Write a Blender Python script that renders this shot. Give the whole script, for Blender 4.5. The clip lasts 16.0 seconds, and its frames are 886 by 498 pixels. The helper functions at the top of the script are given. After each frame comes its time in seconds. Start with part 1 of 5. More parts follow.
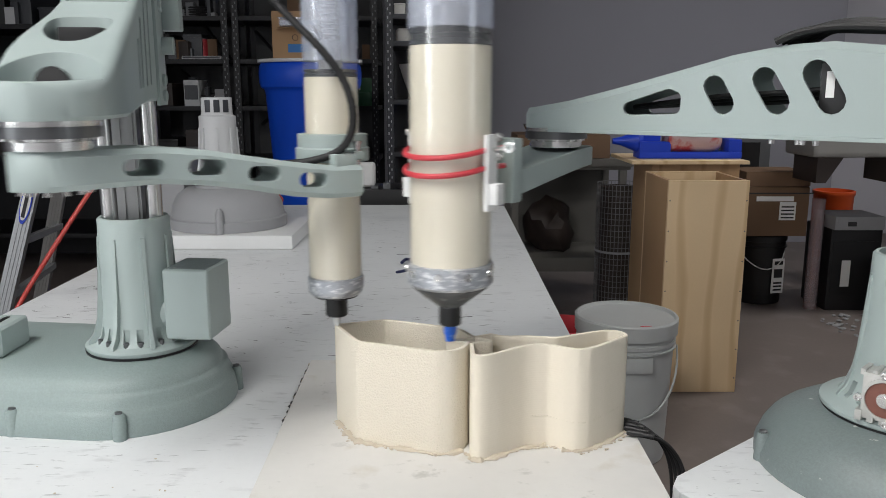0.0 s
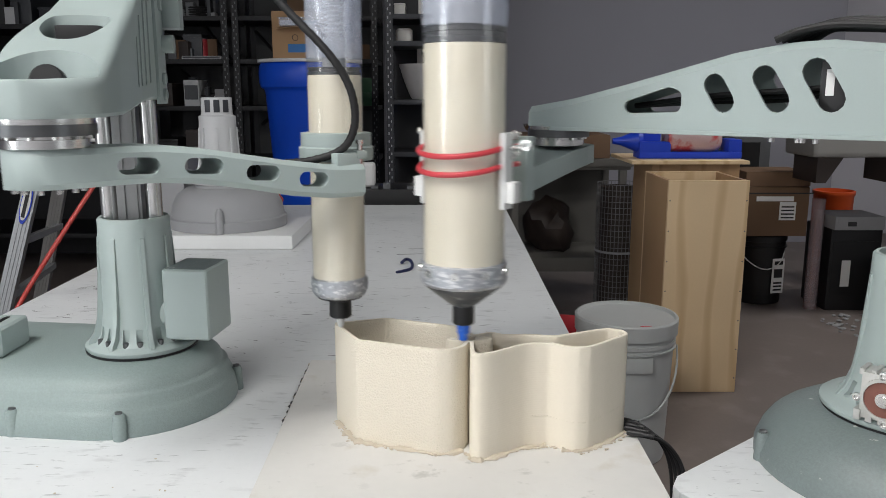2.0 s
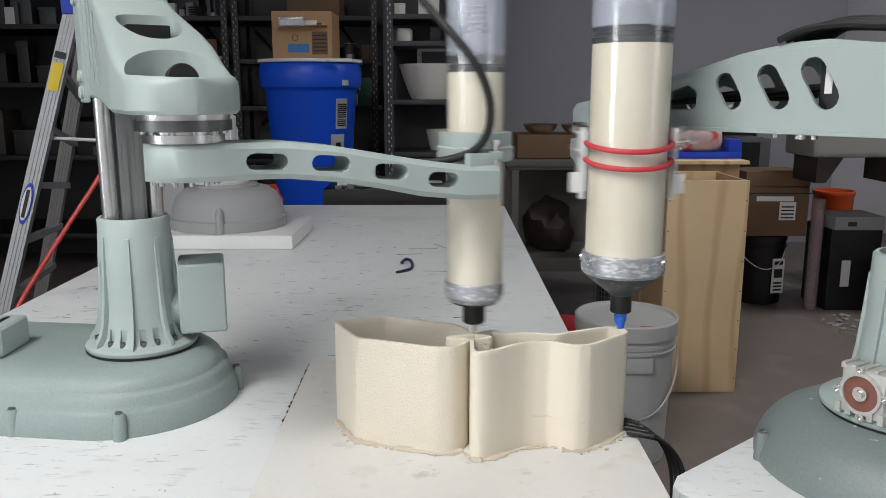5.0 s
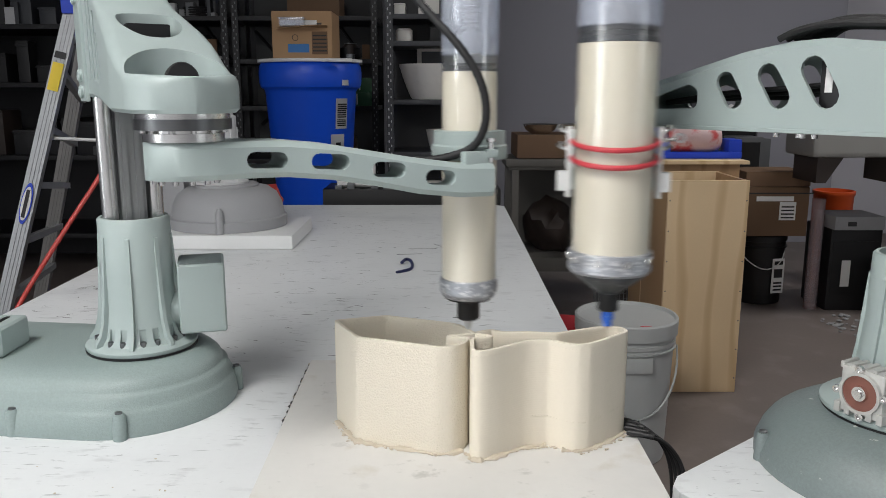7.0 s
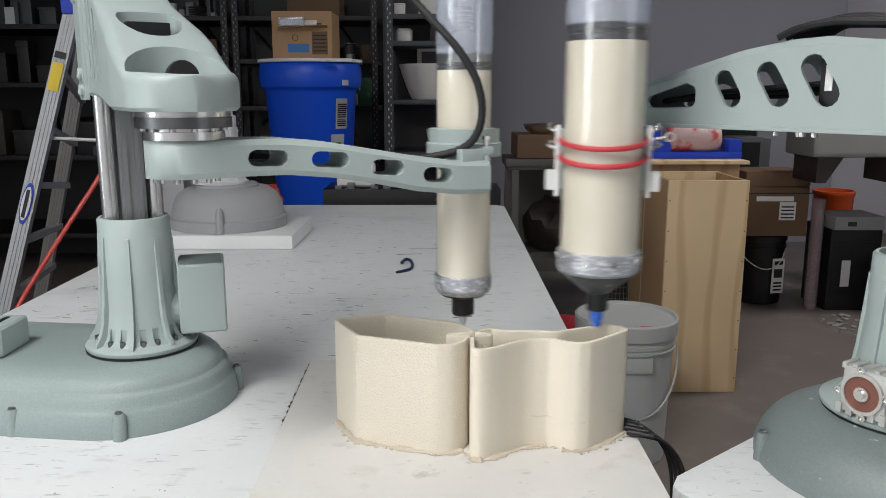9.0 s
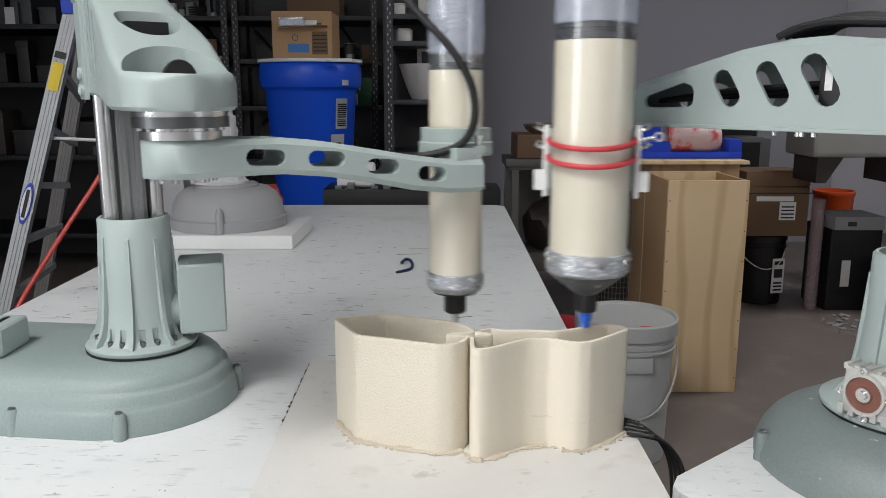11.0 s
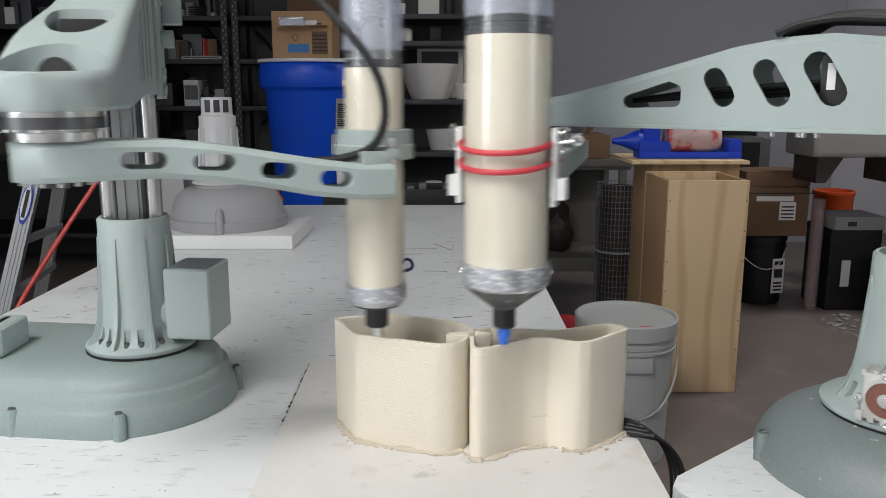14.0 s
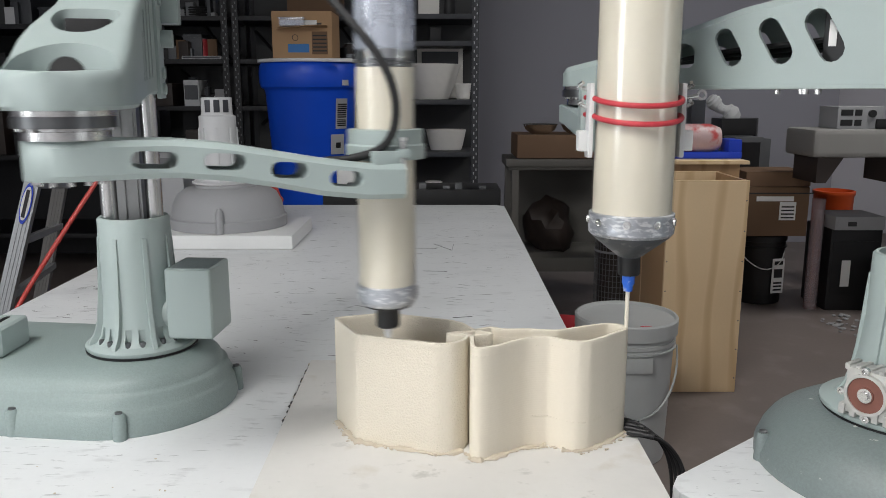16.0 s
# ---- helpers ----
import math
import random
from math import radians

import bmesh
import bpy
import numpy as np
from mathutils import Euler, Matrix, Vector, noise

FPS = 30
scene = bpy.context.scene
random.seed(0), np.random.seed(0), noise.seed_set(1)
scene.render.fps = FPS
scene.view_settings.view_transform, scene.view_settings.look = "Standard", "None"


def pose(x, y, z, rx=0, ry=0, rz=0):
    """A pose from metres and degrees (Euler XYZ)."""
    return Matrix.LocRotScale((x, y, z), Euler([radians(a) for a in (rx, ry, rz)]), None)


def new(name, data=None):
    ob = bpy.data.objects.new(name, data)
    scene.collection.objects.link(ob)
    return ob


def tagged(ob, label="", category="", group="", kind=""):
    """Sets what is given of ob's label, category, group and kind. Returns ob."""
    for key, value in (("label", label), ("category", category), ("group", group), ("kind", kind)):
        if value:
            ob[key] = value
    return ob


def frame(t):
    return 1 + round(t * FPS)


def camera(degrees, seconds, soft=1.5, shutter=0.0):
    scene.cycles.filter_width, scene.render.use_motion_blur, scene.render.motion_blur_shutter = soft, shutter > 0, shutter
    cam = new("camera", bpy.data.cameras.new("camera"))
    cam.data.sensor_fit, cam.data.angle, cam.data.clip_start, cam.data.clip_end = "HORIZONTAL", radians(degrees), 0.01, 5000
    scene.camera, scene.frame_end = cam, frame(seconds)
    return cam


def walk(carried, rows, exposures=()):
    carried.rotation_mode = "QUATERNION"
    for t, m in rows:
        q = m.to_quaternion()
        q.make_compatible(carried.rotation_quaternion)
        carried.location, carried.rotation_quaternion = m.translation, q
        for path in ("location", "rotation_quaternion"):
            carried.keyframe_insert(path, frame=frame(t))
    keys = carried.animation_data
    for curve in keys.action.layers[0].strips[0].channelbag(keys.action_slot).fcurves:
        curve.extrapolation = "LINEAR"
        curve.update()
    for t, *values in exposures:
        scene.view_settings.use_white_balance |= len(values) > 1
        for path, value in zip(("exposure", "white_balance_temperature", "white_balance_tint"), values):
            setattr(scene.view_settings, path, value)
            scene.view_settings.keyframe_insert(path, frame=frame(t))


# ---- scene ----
cam = camera(58.5, 16.0, soft=0.58, shutter=0.9)
EYE = pose(0, 0, 1.19, 78.8, 0, 0)
walk(cam, [(0.0, EYE), (16.0, EYE)])

# ---------------------------------------------------------------- light
TABLE = 0.74
world = bpy.data.worlds.new("world")
world.use_nodes = True
world.node_tree.nodes["Background"].inputs[0].default_value = (0.5, 0.56, 0.65, 1)
world.node_tree.nodes["Background"].inputs[1].default_value = 0.005
scene.world = world
scene.view_settings.exposure = -0.03


def area(x, y, z, sx, sy, watts, colour=(1, 0.985, 0.965)):
    data = bpy.data.lights.new("area_lamp", "AREA")
    data.shape, data.size, data.size_y, data.energy, data.color = "RECTANGLE", sx, sy, watts, colour
    ob = new("area_lamp", data)
    ob.matrix_world = pose(x, y, z)
    return ob


# overhead panels out of view; the last is added to brighten the back right
PANELS = [(-0.9, -0.2, 50), (-1.5, -1.4, 42), (2.5, 3.3, 30)]
for px, py, watts in PANELS:
    area(px, py, 3.06, 1.15, 0.55, watts)
# daylight in the two side windows
for px, turn, watts in ((-4.56, -90, 62), (4.56, 90, 18)):
    sky = area(px, -1.65, 1.7, 1.7, 1.8, watts, (0.93, 0.97, 1.0))
    sky.matrix_world = pose(px, -1.65, 1.7, 90, 0, turn)


# ---------------------------------------------------------------- materials
def material(name, colour, rough=0.5, metal=0.0, vary=0.12, scale=12.0, bump=0.15, fine=180.0, spec=0.5, stain=None, dist=0.001):
    """Base colour with large blotches and fine grain, and a fine relief."""
    m = bpy.data.materials.new(name)
    m.use_nodes = True
    nt = m.node_tree
    n, l = nt.nodes, nt.links
    b = n["Principled BSDF"]
    b.inputs["Roughness"].default_value, b.inputs["Metallic"].default_value = rough, metal
    b.inputs["Specular IOR Level"].default_value = spec
    co = n.new("ShaderNodeTexCoord")
    big, small = n.new("ShaderNodeTexNoise"), n.new("ShaderNodeTexNoise")
    big.inputs["Scale"].default_value, small.inputs["Scale"].default_value = scale, fine
    big.inputs["Detail"].default_value, small.inputs["Detail"].default_value = 5, 3
    for t in (big, small):
        l.new(co.outputs["Object"], t.inputs["Vector"])
    mix = n.new("ShaderNodeMix")
    mix.data_type = "RGBA"
    mix.inputs[6].default_value = (*[c * (1 - vary) for c in colour], 1)
    mix.inputs[7].default_value = (*[min(1, c * (1 + vary)) for c in colour], 1)
    add = n.new("ShaderNodeMath")
    add.operation = "MULTIPLY_ADD"
    add.inputs[1].default_value = 0.35
    sub = n.new("ShaderNodeMath")
    sub.operation = "MULTIPLY"
    sub.inputs[1].default_value = 0.75
    l.new(big.outputs["Fac"], sub.inputs[0])
    l.new(small.outputs["Fac"], add.inputs[0])
    l.new(sub.outputs[0], add.inputs[2])
    l.new(add.outputs[0], mix.inputs[0])
    out = mix.outputs[2]
    if stain:
        s_scale, s_low, s_high, s_colour, stretch = stain
        st = n.new("ShaderNodeTexNoise")
        st.inputs["Scale"].default_value, st.inputs["Detail"].default_value = s_scale, 6
        mp = n.new("ShaderNodeMapping")
        mp.inputs["Scale"].default_value = stretch
        l.new(co.outputs["Object"], mp.inputs["Vector"])
        l.new(mp.outputs[0], st.inputs["Vector"])
        ramp = n.new("ShaderNodeMapRange")
        ramp.inputs[1].default_value, ramp.inputs[2].default_value = s_low, s_high
        l.new(st.outputs["Fac"], ramp.inputs[0])
        mix2 = n.new("ShaderNodeMix")
        mix2.data_type = "RGBA"
        mix2.inputs[7].default_value = (*s_colour, 1)
        l.new(ramp.outputs[0], mix2.inputs[0])
        l.new(out, mix2.inputs[6])
        out = mix2.outputs[2]
    l.new(out, b.inputs["Base Color"])
    if bump:
        bp = n.new("ShaderNodeBump")
        bp.inputs["Strength"].default_value, bp.inputs["Distance"].default_value = bump, dist
        l.new(small.outputs["Fac"], bp.inputs["Height"])
        l.new(bp.outputs[0], b.inputs["Normal"])
    return m


def layered(name, colour, pebble, wave=0.4):
    """Printed clay: fine layer lines one above the other, and a grainy relief."""
    m = material(name, colour, 0.75, vary=0.07, scale=9, bump=min(1.0, pebble), fine=230 if pebble < 0.3 else 420, spec=0.25, dist=0.0012 if pebble < 0.3 else 0.0021)
    nt = m.node_tree
    n, l = nt.nodes, nt.links
    w = n.new("ShaderNodeTexWave")
    w.bands_direction, w.wave_type = "Z", "BANDS"
    w.inputs["Scale"].default_value, w.inputs["Distortion"].default_value = 105, 0.6
    l.new(n["Texture Coordinate"].outputs["Object"], w.inputs["Vector"])
    bp = n.new("ShaderNodeBump")
    bp.inputs["Strength"].default_value, bp.inputs["Distance"].default_value = wave, 0.0006
    l.new(w.outputs["Fac"], bp.inputs["Height"])
    l.new(n["Bump"].outputs[0], bp.inputs["Normal"])
    l.new(bp.outputs[0], n["Principled BSDF"].inputs["Normal"])
    return m


def clear(name, tint=(0.95, 0.97, 1.0), rough=0.05, haze=0.36):
    m = bpy.data.materials.new(name)
    m.use_nodes = True
    n, l = m.node_tree.nodes, m.node_tree.links
    b = n["Principled BSDF"]
    tr, mx = n.new("ShaderNodeBsdfTransparent"), n.new("ShaderNodeMixShader")
    tr.inputs[0].default_value = (*tint, 1)
    b.inputs["Base Color"].default_value = (0.75, 0.79, 0.86, 1)
    b.inputs["Roughness"].default_value = rough
    mx.inputs[0].default_value = haze
    l.new(tr.outputs[0], mx.inputs[1])
    l.new(b.outputs[0], mx.inputs[2])
    gl, top = n.new("ShaderNodeBsdfGlossy"), n.new("ShaderNodeMixShader")
    gl.inputs["Roughness"].default_value, top.inputs[0].default_value = rough, 0.07
    l.new(mx.outputs[0], top.inputs[1])
    l.new(gl.outputs[0], top.inputs[2])
    l.new(top.outputs[0], n["Material Output"].inputs["Surface"])
    return m


def woody(name, colour, dark, across=2.4):
    m = material(name, colour, 0.55, vary=0.08, scale=5, bump=0.1, fine=120, spec=0.35)
    n, l = m.node_tree.nodes, m.node_tree.links
    w = n.new("ShaderNodeTexWave")
    w.wave_type, w.bands_direction = "BANDS", "X"
    w.inputs["Scale"].default_value, w.inputs["Distortion"].default_value = across, 4.5
    w.inputs["Detail"].default_value, w.inputs["Detail Scale"].default_value = 2.5, 2.2
    mp = n.new("ShaderNodeMapping")
    mp.inputs["Scale"].default_value = (1, 1, 0.16)
    l.new(n["Texture Coordinate"].outputs["Object"], mp.inputs[0])
    l.new(mp.outputs[0], w.inputs[0])
    mx = n.new("ShaderNodeMix")
    mx.data_type = "RGBA"
    mx.inputs[7].default_value = (*dark, 1)
    mr = n.new("ShaderNodeMapRange")
    mr.inputs[1].default_value, mr.inputs[2].default_value, mr.inputs[4].default_value = 0.78, 1.0, 0.5
    l.new(w.outputs["Fac"], mr.inputs[0])
    l.new(mr.outputs[0], mx.inputs[0])
    old = n["Principled BSDF"].inputs["Base Color"].links[0].from_socket
    l.new(old, mx.inputs[6])
    l.new(mx.outputs[2], n["Principled BSDF"].inputs["Base Color"])
    return m


PAINT = material("pale_green_paint", (0.35, 0.415, 0.405), 0.42, vary=0.05, scale=6, bump=0.06, fine=420)
HAMMER = material("hammered_green_paint", (0.25, 0.31, 0.30), 0.45, vary=0.16, scale=300, bump=0.5, fine=520)
PRIMER = material("grey_primer", (0.29, 0.295, 0.305), 0.6, vary=0.06, bump=0.1)
PRIMER_LIGHT = material("light_grey_primer", (0.5, 0.51, 0.52), 0.6, vary=0.06, bump=0.1)
STEEL = material("polished_steel", (0.72, 0.72, 0.71), 0.27, 1.0, vary=0.05, bump=0.03)
STEEL_DARK = material("dark_steel", (0.16, 0.165, 0.17), 0.35, 0.9, vary=0.1, bump=0.05)
EXTRUSION = material("grey_rail", (0.14, 0.145, 0.15), 0.45, 0.6, vary=0.1, bump=0.05)
BLACK = material("black_plastic", (0.008, 0.008, 0.009), 0.45, vary=0.3, bump=0.1)
RUBBER = material("black_rubber", (0.007, 0.007, 0.008), 0.6, vary=0.3, bump=0.2)
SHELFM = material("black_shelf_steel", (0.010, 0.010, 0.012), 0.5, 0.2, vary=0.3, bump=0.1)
SHELFG = material("grey_shelf_steel", (0.05, 0.053, 0.06), 0.5, 0.3, vary=0.2, bump=0.1)
CLAY = material("wet_cream_clay", (0.80, 0.745, 0.63), 0.38, vary=0.05, scale=20, bump=0.08, fine=150)
POT_L = layered("printed_clay_pebbled", (0.72, 0.665, 0.56), 0.7, 0.05)
POT_R = layered("printed_clay_smooth", (0.72, 0.665, 0.56), 0.12, 0.08)
CLEAR = clear("clear_tube", (0.99, 0.99, 0.98), 0.14, 0.03)
HAZY = clear("hazy_tube", (0.93, 0.95, 1.0), 0.15, 0.30)
TAPE = material("silver_tape", (0.42, 0.44, 0.48), 0.3, 0.6, vary=0.35, scale=70, bump=0.5, fine=260, stain=(90, 0.52, 0.62, (0.75, 0.76, 0.78), (1, 1, 3)))
GASKET = material("dark_gasket", (0.03, 0.033, 0.04), 0.4, vary=0.3, scale=60, bump=0.2)
CONE = material("smeared_dark_cone", (0.07, 0.075, 0.08), 0.35, vary=0.4, scale=60, bump=0.3, stain=(60, 0.55, 0.75, (0.35, 0.35, 0.34), (1, 1, 1)))
BLUE_TIP = material("blue_nozzle", (0.03, 0.16, 0.75), 0.35, vary=0.2, scale=90, stain=(90, 0.55, 0.7, (0.6, 0.62, 0.68), (1, 1, 1)))
RED = material("red_strap", (0.52, 0.045, 0.06), 0.5, vary=0.15, bump=0.1)
WHITE = material("white_plastic", (0.68, 0.69, 0.69), 0.45, vary=0.05, bump=0.05)
BUCKET = material("white_bucket_plastic", (0.43, 0.445, 0.44), 0.45, vary=0.07, scale=6, stain=(7, 0.55, 0.8, (0.42, 0.41, 0.39), (1, 1, 0.5)))
TABLEM = material("scuffed_white_table", (0.69, 0.71, 0.72), 0.5, vary=0.07, scale=5, bump=0.1, fine=90,
                  stain=(17, 0.60, 0.78, (0.50, 0.51, 0.52), (1.0, 2.4, 1)))


def scuffed(m, scale, stretch, low, high, colour, patch):
    """Adds worn streaks that gather in patches to a material."""
    n, l = m.node_tree.nodes, m.node_tree.links
    mp, st, pt = n.new("ShaderNodeMapping"), n.new("ShaderNodeTexNoise"), n.new("ShaderNodeTexNoise")
    mp.inputs["Scale"].default_value = stretch
    st.inputs["Scale"].default_value, st.inputs["Detail"].default_value, st.inputs["Roughness"].default_value = scale, 7, 0.65
    pt.inputs["Scale"].default_value, pt.inputs["Detail"].default_value = patch, 4
    l.new(n["Texture Coordinate"].outputs["Object"], mp.inputs[0])
    l.new(mp.outputs[0], st.inputs["Vector"])
    l.new(n["Texture Coordinate"].outputs["Object"], pt.inputs["Vector"])
    a, b, mul, mx = n.new("ShaderNodeMapRange"), n.new("ShaderNodeMapRange"), n.new("ShaderNodeMath"), n.new("ShaderNodeMix")
    a.inputs[1].default_value, a.inputs[2].default_value = low, high
    b.inputs[1].default_value, b.inputs[2].default_value = 0.42, 0.62
    mul.operation, mx.data_type = "MULTIPLY", "RGBA"
    l.new(st.outputs["Fac"], a.inputs[0])
    l.new(pt.outputs["Fac"], b.inputs[0])
    l.new(a.outputs[0], mul.inputs[0])
    l.new(b.outputs[0], mul.inputs[1])
    l.new(mul.outputs[0], mx.inputs[0])
    mx.inputs[7].default_value = (*colour, 1)
    sock = n["Principled BSDF"].inputs["Base Color"]
    l.new(sock.links[0].from_socket, mx.inputs[6])
    l.new(mx.outputs[2], sock)
    return m


scuffed(TABLEM, 24, (1.0, 5.0, 1), 0.60, 0.68, (0.27, 0.28, 0.29), 2.6)
scuffed(TABLEM, 60, (1.0, 1.6, 1), 0.62, 0.70, (0.16, 0.16, 0.17), 5.0)
scuffed(TABLEM, 2.2, (1.0, 2.5, 1), 0.50, 0.75, (0.52, 0.545, 0.56), 1.2)
BOARD = material("plastered_print_board", (0.645, 0.635, 0.61), 0.62, vary=0.07, scale=7, bump=0.25, fine=70,
                 stain=(14, 0.6, 0.72, (0.55, 0.52, 0.46), (1, 1, 1)))
scuffed(BOARD, 26, (1.0, 1.4, 1), 0.60, 0.70, (0.40, 0.395, 0.37), 7.0)
scuffed(BOARD, 5, (1.0, 1.0, 1), 0.50, 0.72, (0.53, 0.535, 0.52), 2.5)
SMEAR = material("dried_clay_smear", (0.52, 0.46, 0.37), 0.8, vary=0.12, scale=40, bump=0.4)
FLOORM = material("grey_concrete", (0.165, 0.138, 0.128), 0.5, vary=0.22, scale=2.5, bump=0.2, fine=60, stain=(5, 0.55, 0.75, (0.22, 0.19, 0.18), (1, 1, 1)))
WALLM = material("grey_wall_paint", (0.30, 0.30, 0.34), 0.7, vary=0.03, scale=2, bump=0.05)
WALLL = material("light_grey_wall_paint", (0.52, 0.515, 0.56), 0.7, vary=0.03, scale=2, bump=0.05)
RAIL = material("grey_anodised_rail", (0.24, 0.245, 0.25), 0.4, 0.5, vary=0.12, scale=30, bump=0.05)
WALLW = material("white_wall_paint", (0.62, 0.62, 0.65), 0.7, vary=0.03, scale=2, bump=0.05)
CEILM = material("ceiling_paint", (0.35, 0.35, 0.36), 0.8, vary=0.04, scale=2)
BLUE = material("blue_drum_plastic", (0.006, 0.085, 0.70), 0.4, vary=0.12, scale=6, bump=0.08)
BLUE_PART = material("blue_printed_plastic", (0.006, 0.045, 0.5), 0.45, vary=0.12, scale=12, bump=0.2)
CARD = material("cardboard", (0.40, 0.25, 0.135), 0.8, vary=0.08, scale=8, bump=0.1, fine=140)
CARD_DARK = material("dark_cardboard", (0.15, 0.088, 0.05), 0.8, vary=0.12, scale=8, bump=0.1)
PAPER = material("white_label", (0.72, 0.72, 0.71), 0.6, vary=0.05)
INK = material("black_ink", (0.02, 0.02, 0.022), 0.6, vary=0.2)
NAVY = material("navy_clip", (0.012, 0.018, 0.07), 0.4, vary=0.2)
# the hammered paint with shade mixed into its colour, and pale flecks
HAMMER_SHADE = material("shaded_hammered_paint", (0.17, 0.205, 0.205), 0.45, vary=0.2, scale=300, bump=0.5, fine=520, stain=(60, 0.68, 0.72, (0.5, 0.5, 0.48), (1, 1, 1)))
INK_BLUE = material("blue_ink", (0.03, 0.16, 0.42), 0.6, vary=0.2)
YELLOW = material("yellow_label", (0.75, 0.55, 0.03), 0.5, vary=0.08)
WOOD = woody("pine_plywood", (0.72, 0.545, 0.335), (0.50, 0.31, 0.145))
# darker than WOOD, for the tall box's sides and the whole rear box
WOOD_SIDE = woody("darker_pine", (0.46, 0.30, 0.165), (0.27, 0.155, 0.07), 3.5)
ALU = material("ladder_aluminium", (0.36, 0.37, 0.38), 0.45, 0.6, vary=0.12, scale=15, bump=0.1)
ALU_GREY = material("ladder_rear_rail", (0.22, 0.215, 0.21), 0.5, 0.4, vary=0.12, scale=15, bump=0.1)
HOSE_RED = material("red_air_hose", (0.50, 0.055, 0.045), 0.45, vary=0.12, bump=0.1)
ORANGE = material("orange_bucket", (0.72, 0.10, 0.02), 0.45, vary=0.1)
GEARBOX = material("cast_aluminium", (0.50, 0.50, 0.48), 0.5, 0.4, vary=0.25, scale=45, bump=0.4)
RUST = material("red_oxide_disc", (0.19, 0.075, 0.055), 0.55, vary=0.25, scale=40, bump=0.2)
CART = material("grey_cart_plastic", (0.11, 0.105, 0.095), 0.55, vary=0.15, scale=8, bump=0.1)
BENCH = material("beige_bench", (0.24, 0.235, 0.225), 0.5, vary=0.06, scale=5)
BROWN = material("dark_brown_steel", (0.03, 0.021, 0.018), 0.5, vary=0.2)
# grey of the wall behind the shelves, its dimness put into the colour
DIM_WALL = material("dim_wall_sheet", (0.05, 0.051, 0.053), 0.7, vary=0.15, scale=3, bump=0.05)
MESHM = material("mesh_wire", (0.16, 0.16, 0.165), 0.5, 0.4, vary=0.3)
CREAM = material("woven_white_clay", (0.74, 0.725, 0.69), 0.7, vary=0.07, scale=30, bump=0.5, fine=160)
FILM = clear("reddish_film", (0.86, 0.62, 0.60), 0.15, 0.2)
GREEN = material("green_board", (0.02, 0.10, 0.04), 0.5, vary=0.3, scale=30)
PINK = material("red_smeared_jar", (0.5, 0.36, 0.36), 0.4, vary=0.2, scale=12, stain=(14, 0.47, 0.6, (0.42, 0.05, 0.05), (1, 1, 1)))
GLOW = bpy.data.materials.new("lamp_diffuser")
GLOW.use_nodes = True
GLOW.node_tree.nodes["Principled BSDF"].inputs["Emission Color"].default_value = (1, 0.98, 0.95, 1)
GLOW.node_tree.nodes["Principled BSDF"].inputs["Emission Strength"].default_value = 6


# ---------------------------------------------------------------- mesh tools
def link(name, bm, mat, parent=None, label="", sharp=35, mats=()):
    me = bpy.data.meshes.new(name)
    bmesh.ops.recalc_face_normals(bm, faces=bm.faces)
    bm.to_mesh(me)
    bm.free()
    me.materials.append(mat)
    for extra in mats:
        me.materials.append(extra)
    me.shade_smooth()
    me.set_sharp_from_angle(angle=radians(sharp))
    ob = new(name, me)
    if parent:
        ob.parent = parent
    if label:
        ob["label"] = label
    return ob


def part(name, bm, mat, parent, label="", sharp=35):
    return link(name, bm, mat, parent, label, sharp)


def thing(name, m, label, category, group="", kind=""):
    ob = new(name)
    ob.empty_display_size = 0.05
    ob.matrix_world = m
    return tagged(ob, label, category, group, kind)


def box(x0, x1, y0, y1, z0, z1, bevel=0.0, seg=2, bm=None, m=None):
    bm = bm or bmesh.new()
    tmp = bmesh.new()
    bmesh.ops.create_cube(tmp, size=1)
    for v in tmp.verts:
        v.co = Vector((x0 + (v.co.x + 0.5) * (x1 - x0), y0 + (v.co.y + 0.5) * (y1 - y0), z0 + (v.co.z + 0.5) * (z1 - z0)))
    if bevel:
        bmesh.ops.bevel(tmp, geom=tmp.edges[:], offset=bevel, segments=seg, profile=0.7, affect="EDGES")
    return merge(bm, tmp, m)


def merge(bm, tmp, m=None):
    if m is not None:
        tmp.transform(m)
    me = bpy.data.meshes.new("tmp")
    tmp.to_mesh(me)
    tmp.free()
    bm.from_mesh(me)
    bpy.data.meshes.remove(me)
    return bm


def loft(loops, cap=True, closed=False, bm=None):
    """Joins rings of equal length, one after the other."""
    bm = bm or bmesh.new()
    rings = [[bm.verts.new(p) for p in ring] for ring in loops]
    k = len(rings[0])
    pairs = list(zip(rings, rings[1:])) + ([(rings[-1], rings[0])] if closed else [])
    for a, b in pairs:
        for i in range(k):
            j = (i + 1) % k
            bm.faces.new((a[i], a[j], b[j], b[i]))
    if cap and not closed:
        bm.faces.new(rings[0][::-1])
        bm.faces.new(rings[-1])
    return bm


def lathe(profile, seg=40, cap=True, closed=False, bm=None, m=None):
    """Turns (radius, height) pairs round the z axis."""
    tmp = loft([[(r * math.cos(2 * math.pi * i / seg), r * math.sin(2 * math.pi * i / seg), z) for i in range(seg)] for r, z in profile], cap, closed)
    return merge(bm or bmesh.new(), tmp, m)


def prism(poly, z0, z1, bevel=0.0, bm=None, m=None, seg=2):
    tmp = loft([[(x, y, z0) for x, y in poly], [(x, y, z1) for x, y in poly]])
    if bevel:
        bmesh.ops.bevel(tmp, geom=[e for e in tmp.edges], offset=bevel, segments=seg, profile=0.7, affect="EDGES", clamp_overlap=True)
    return merge(bm or bmesh.new(), tmp, m)


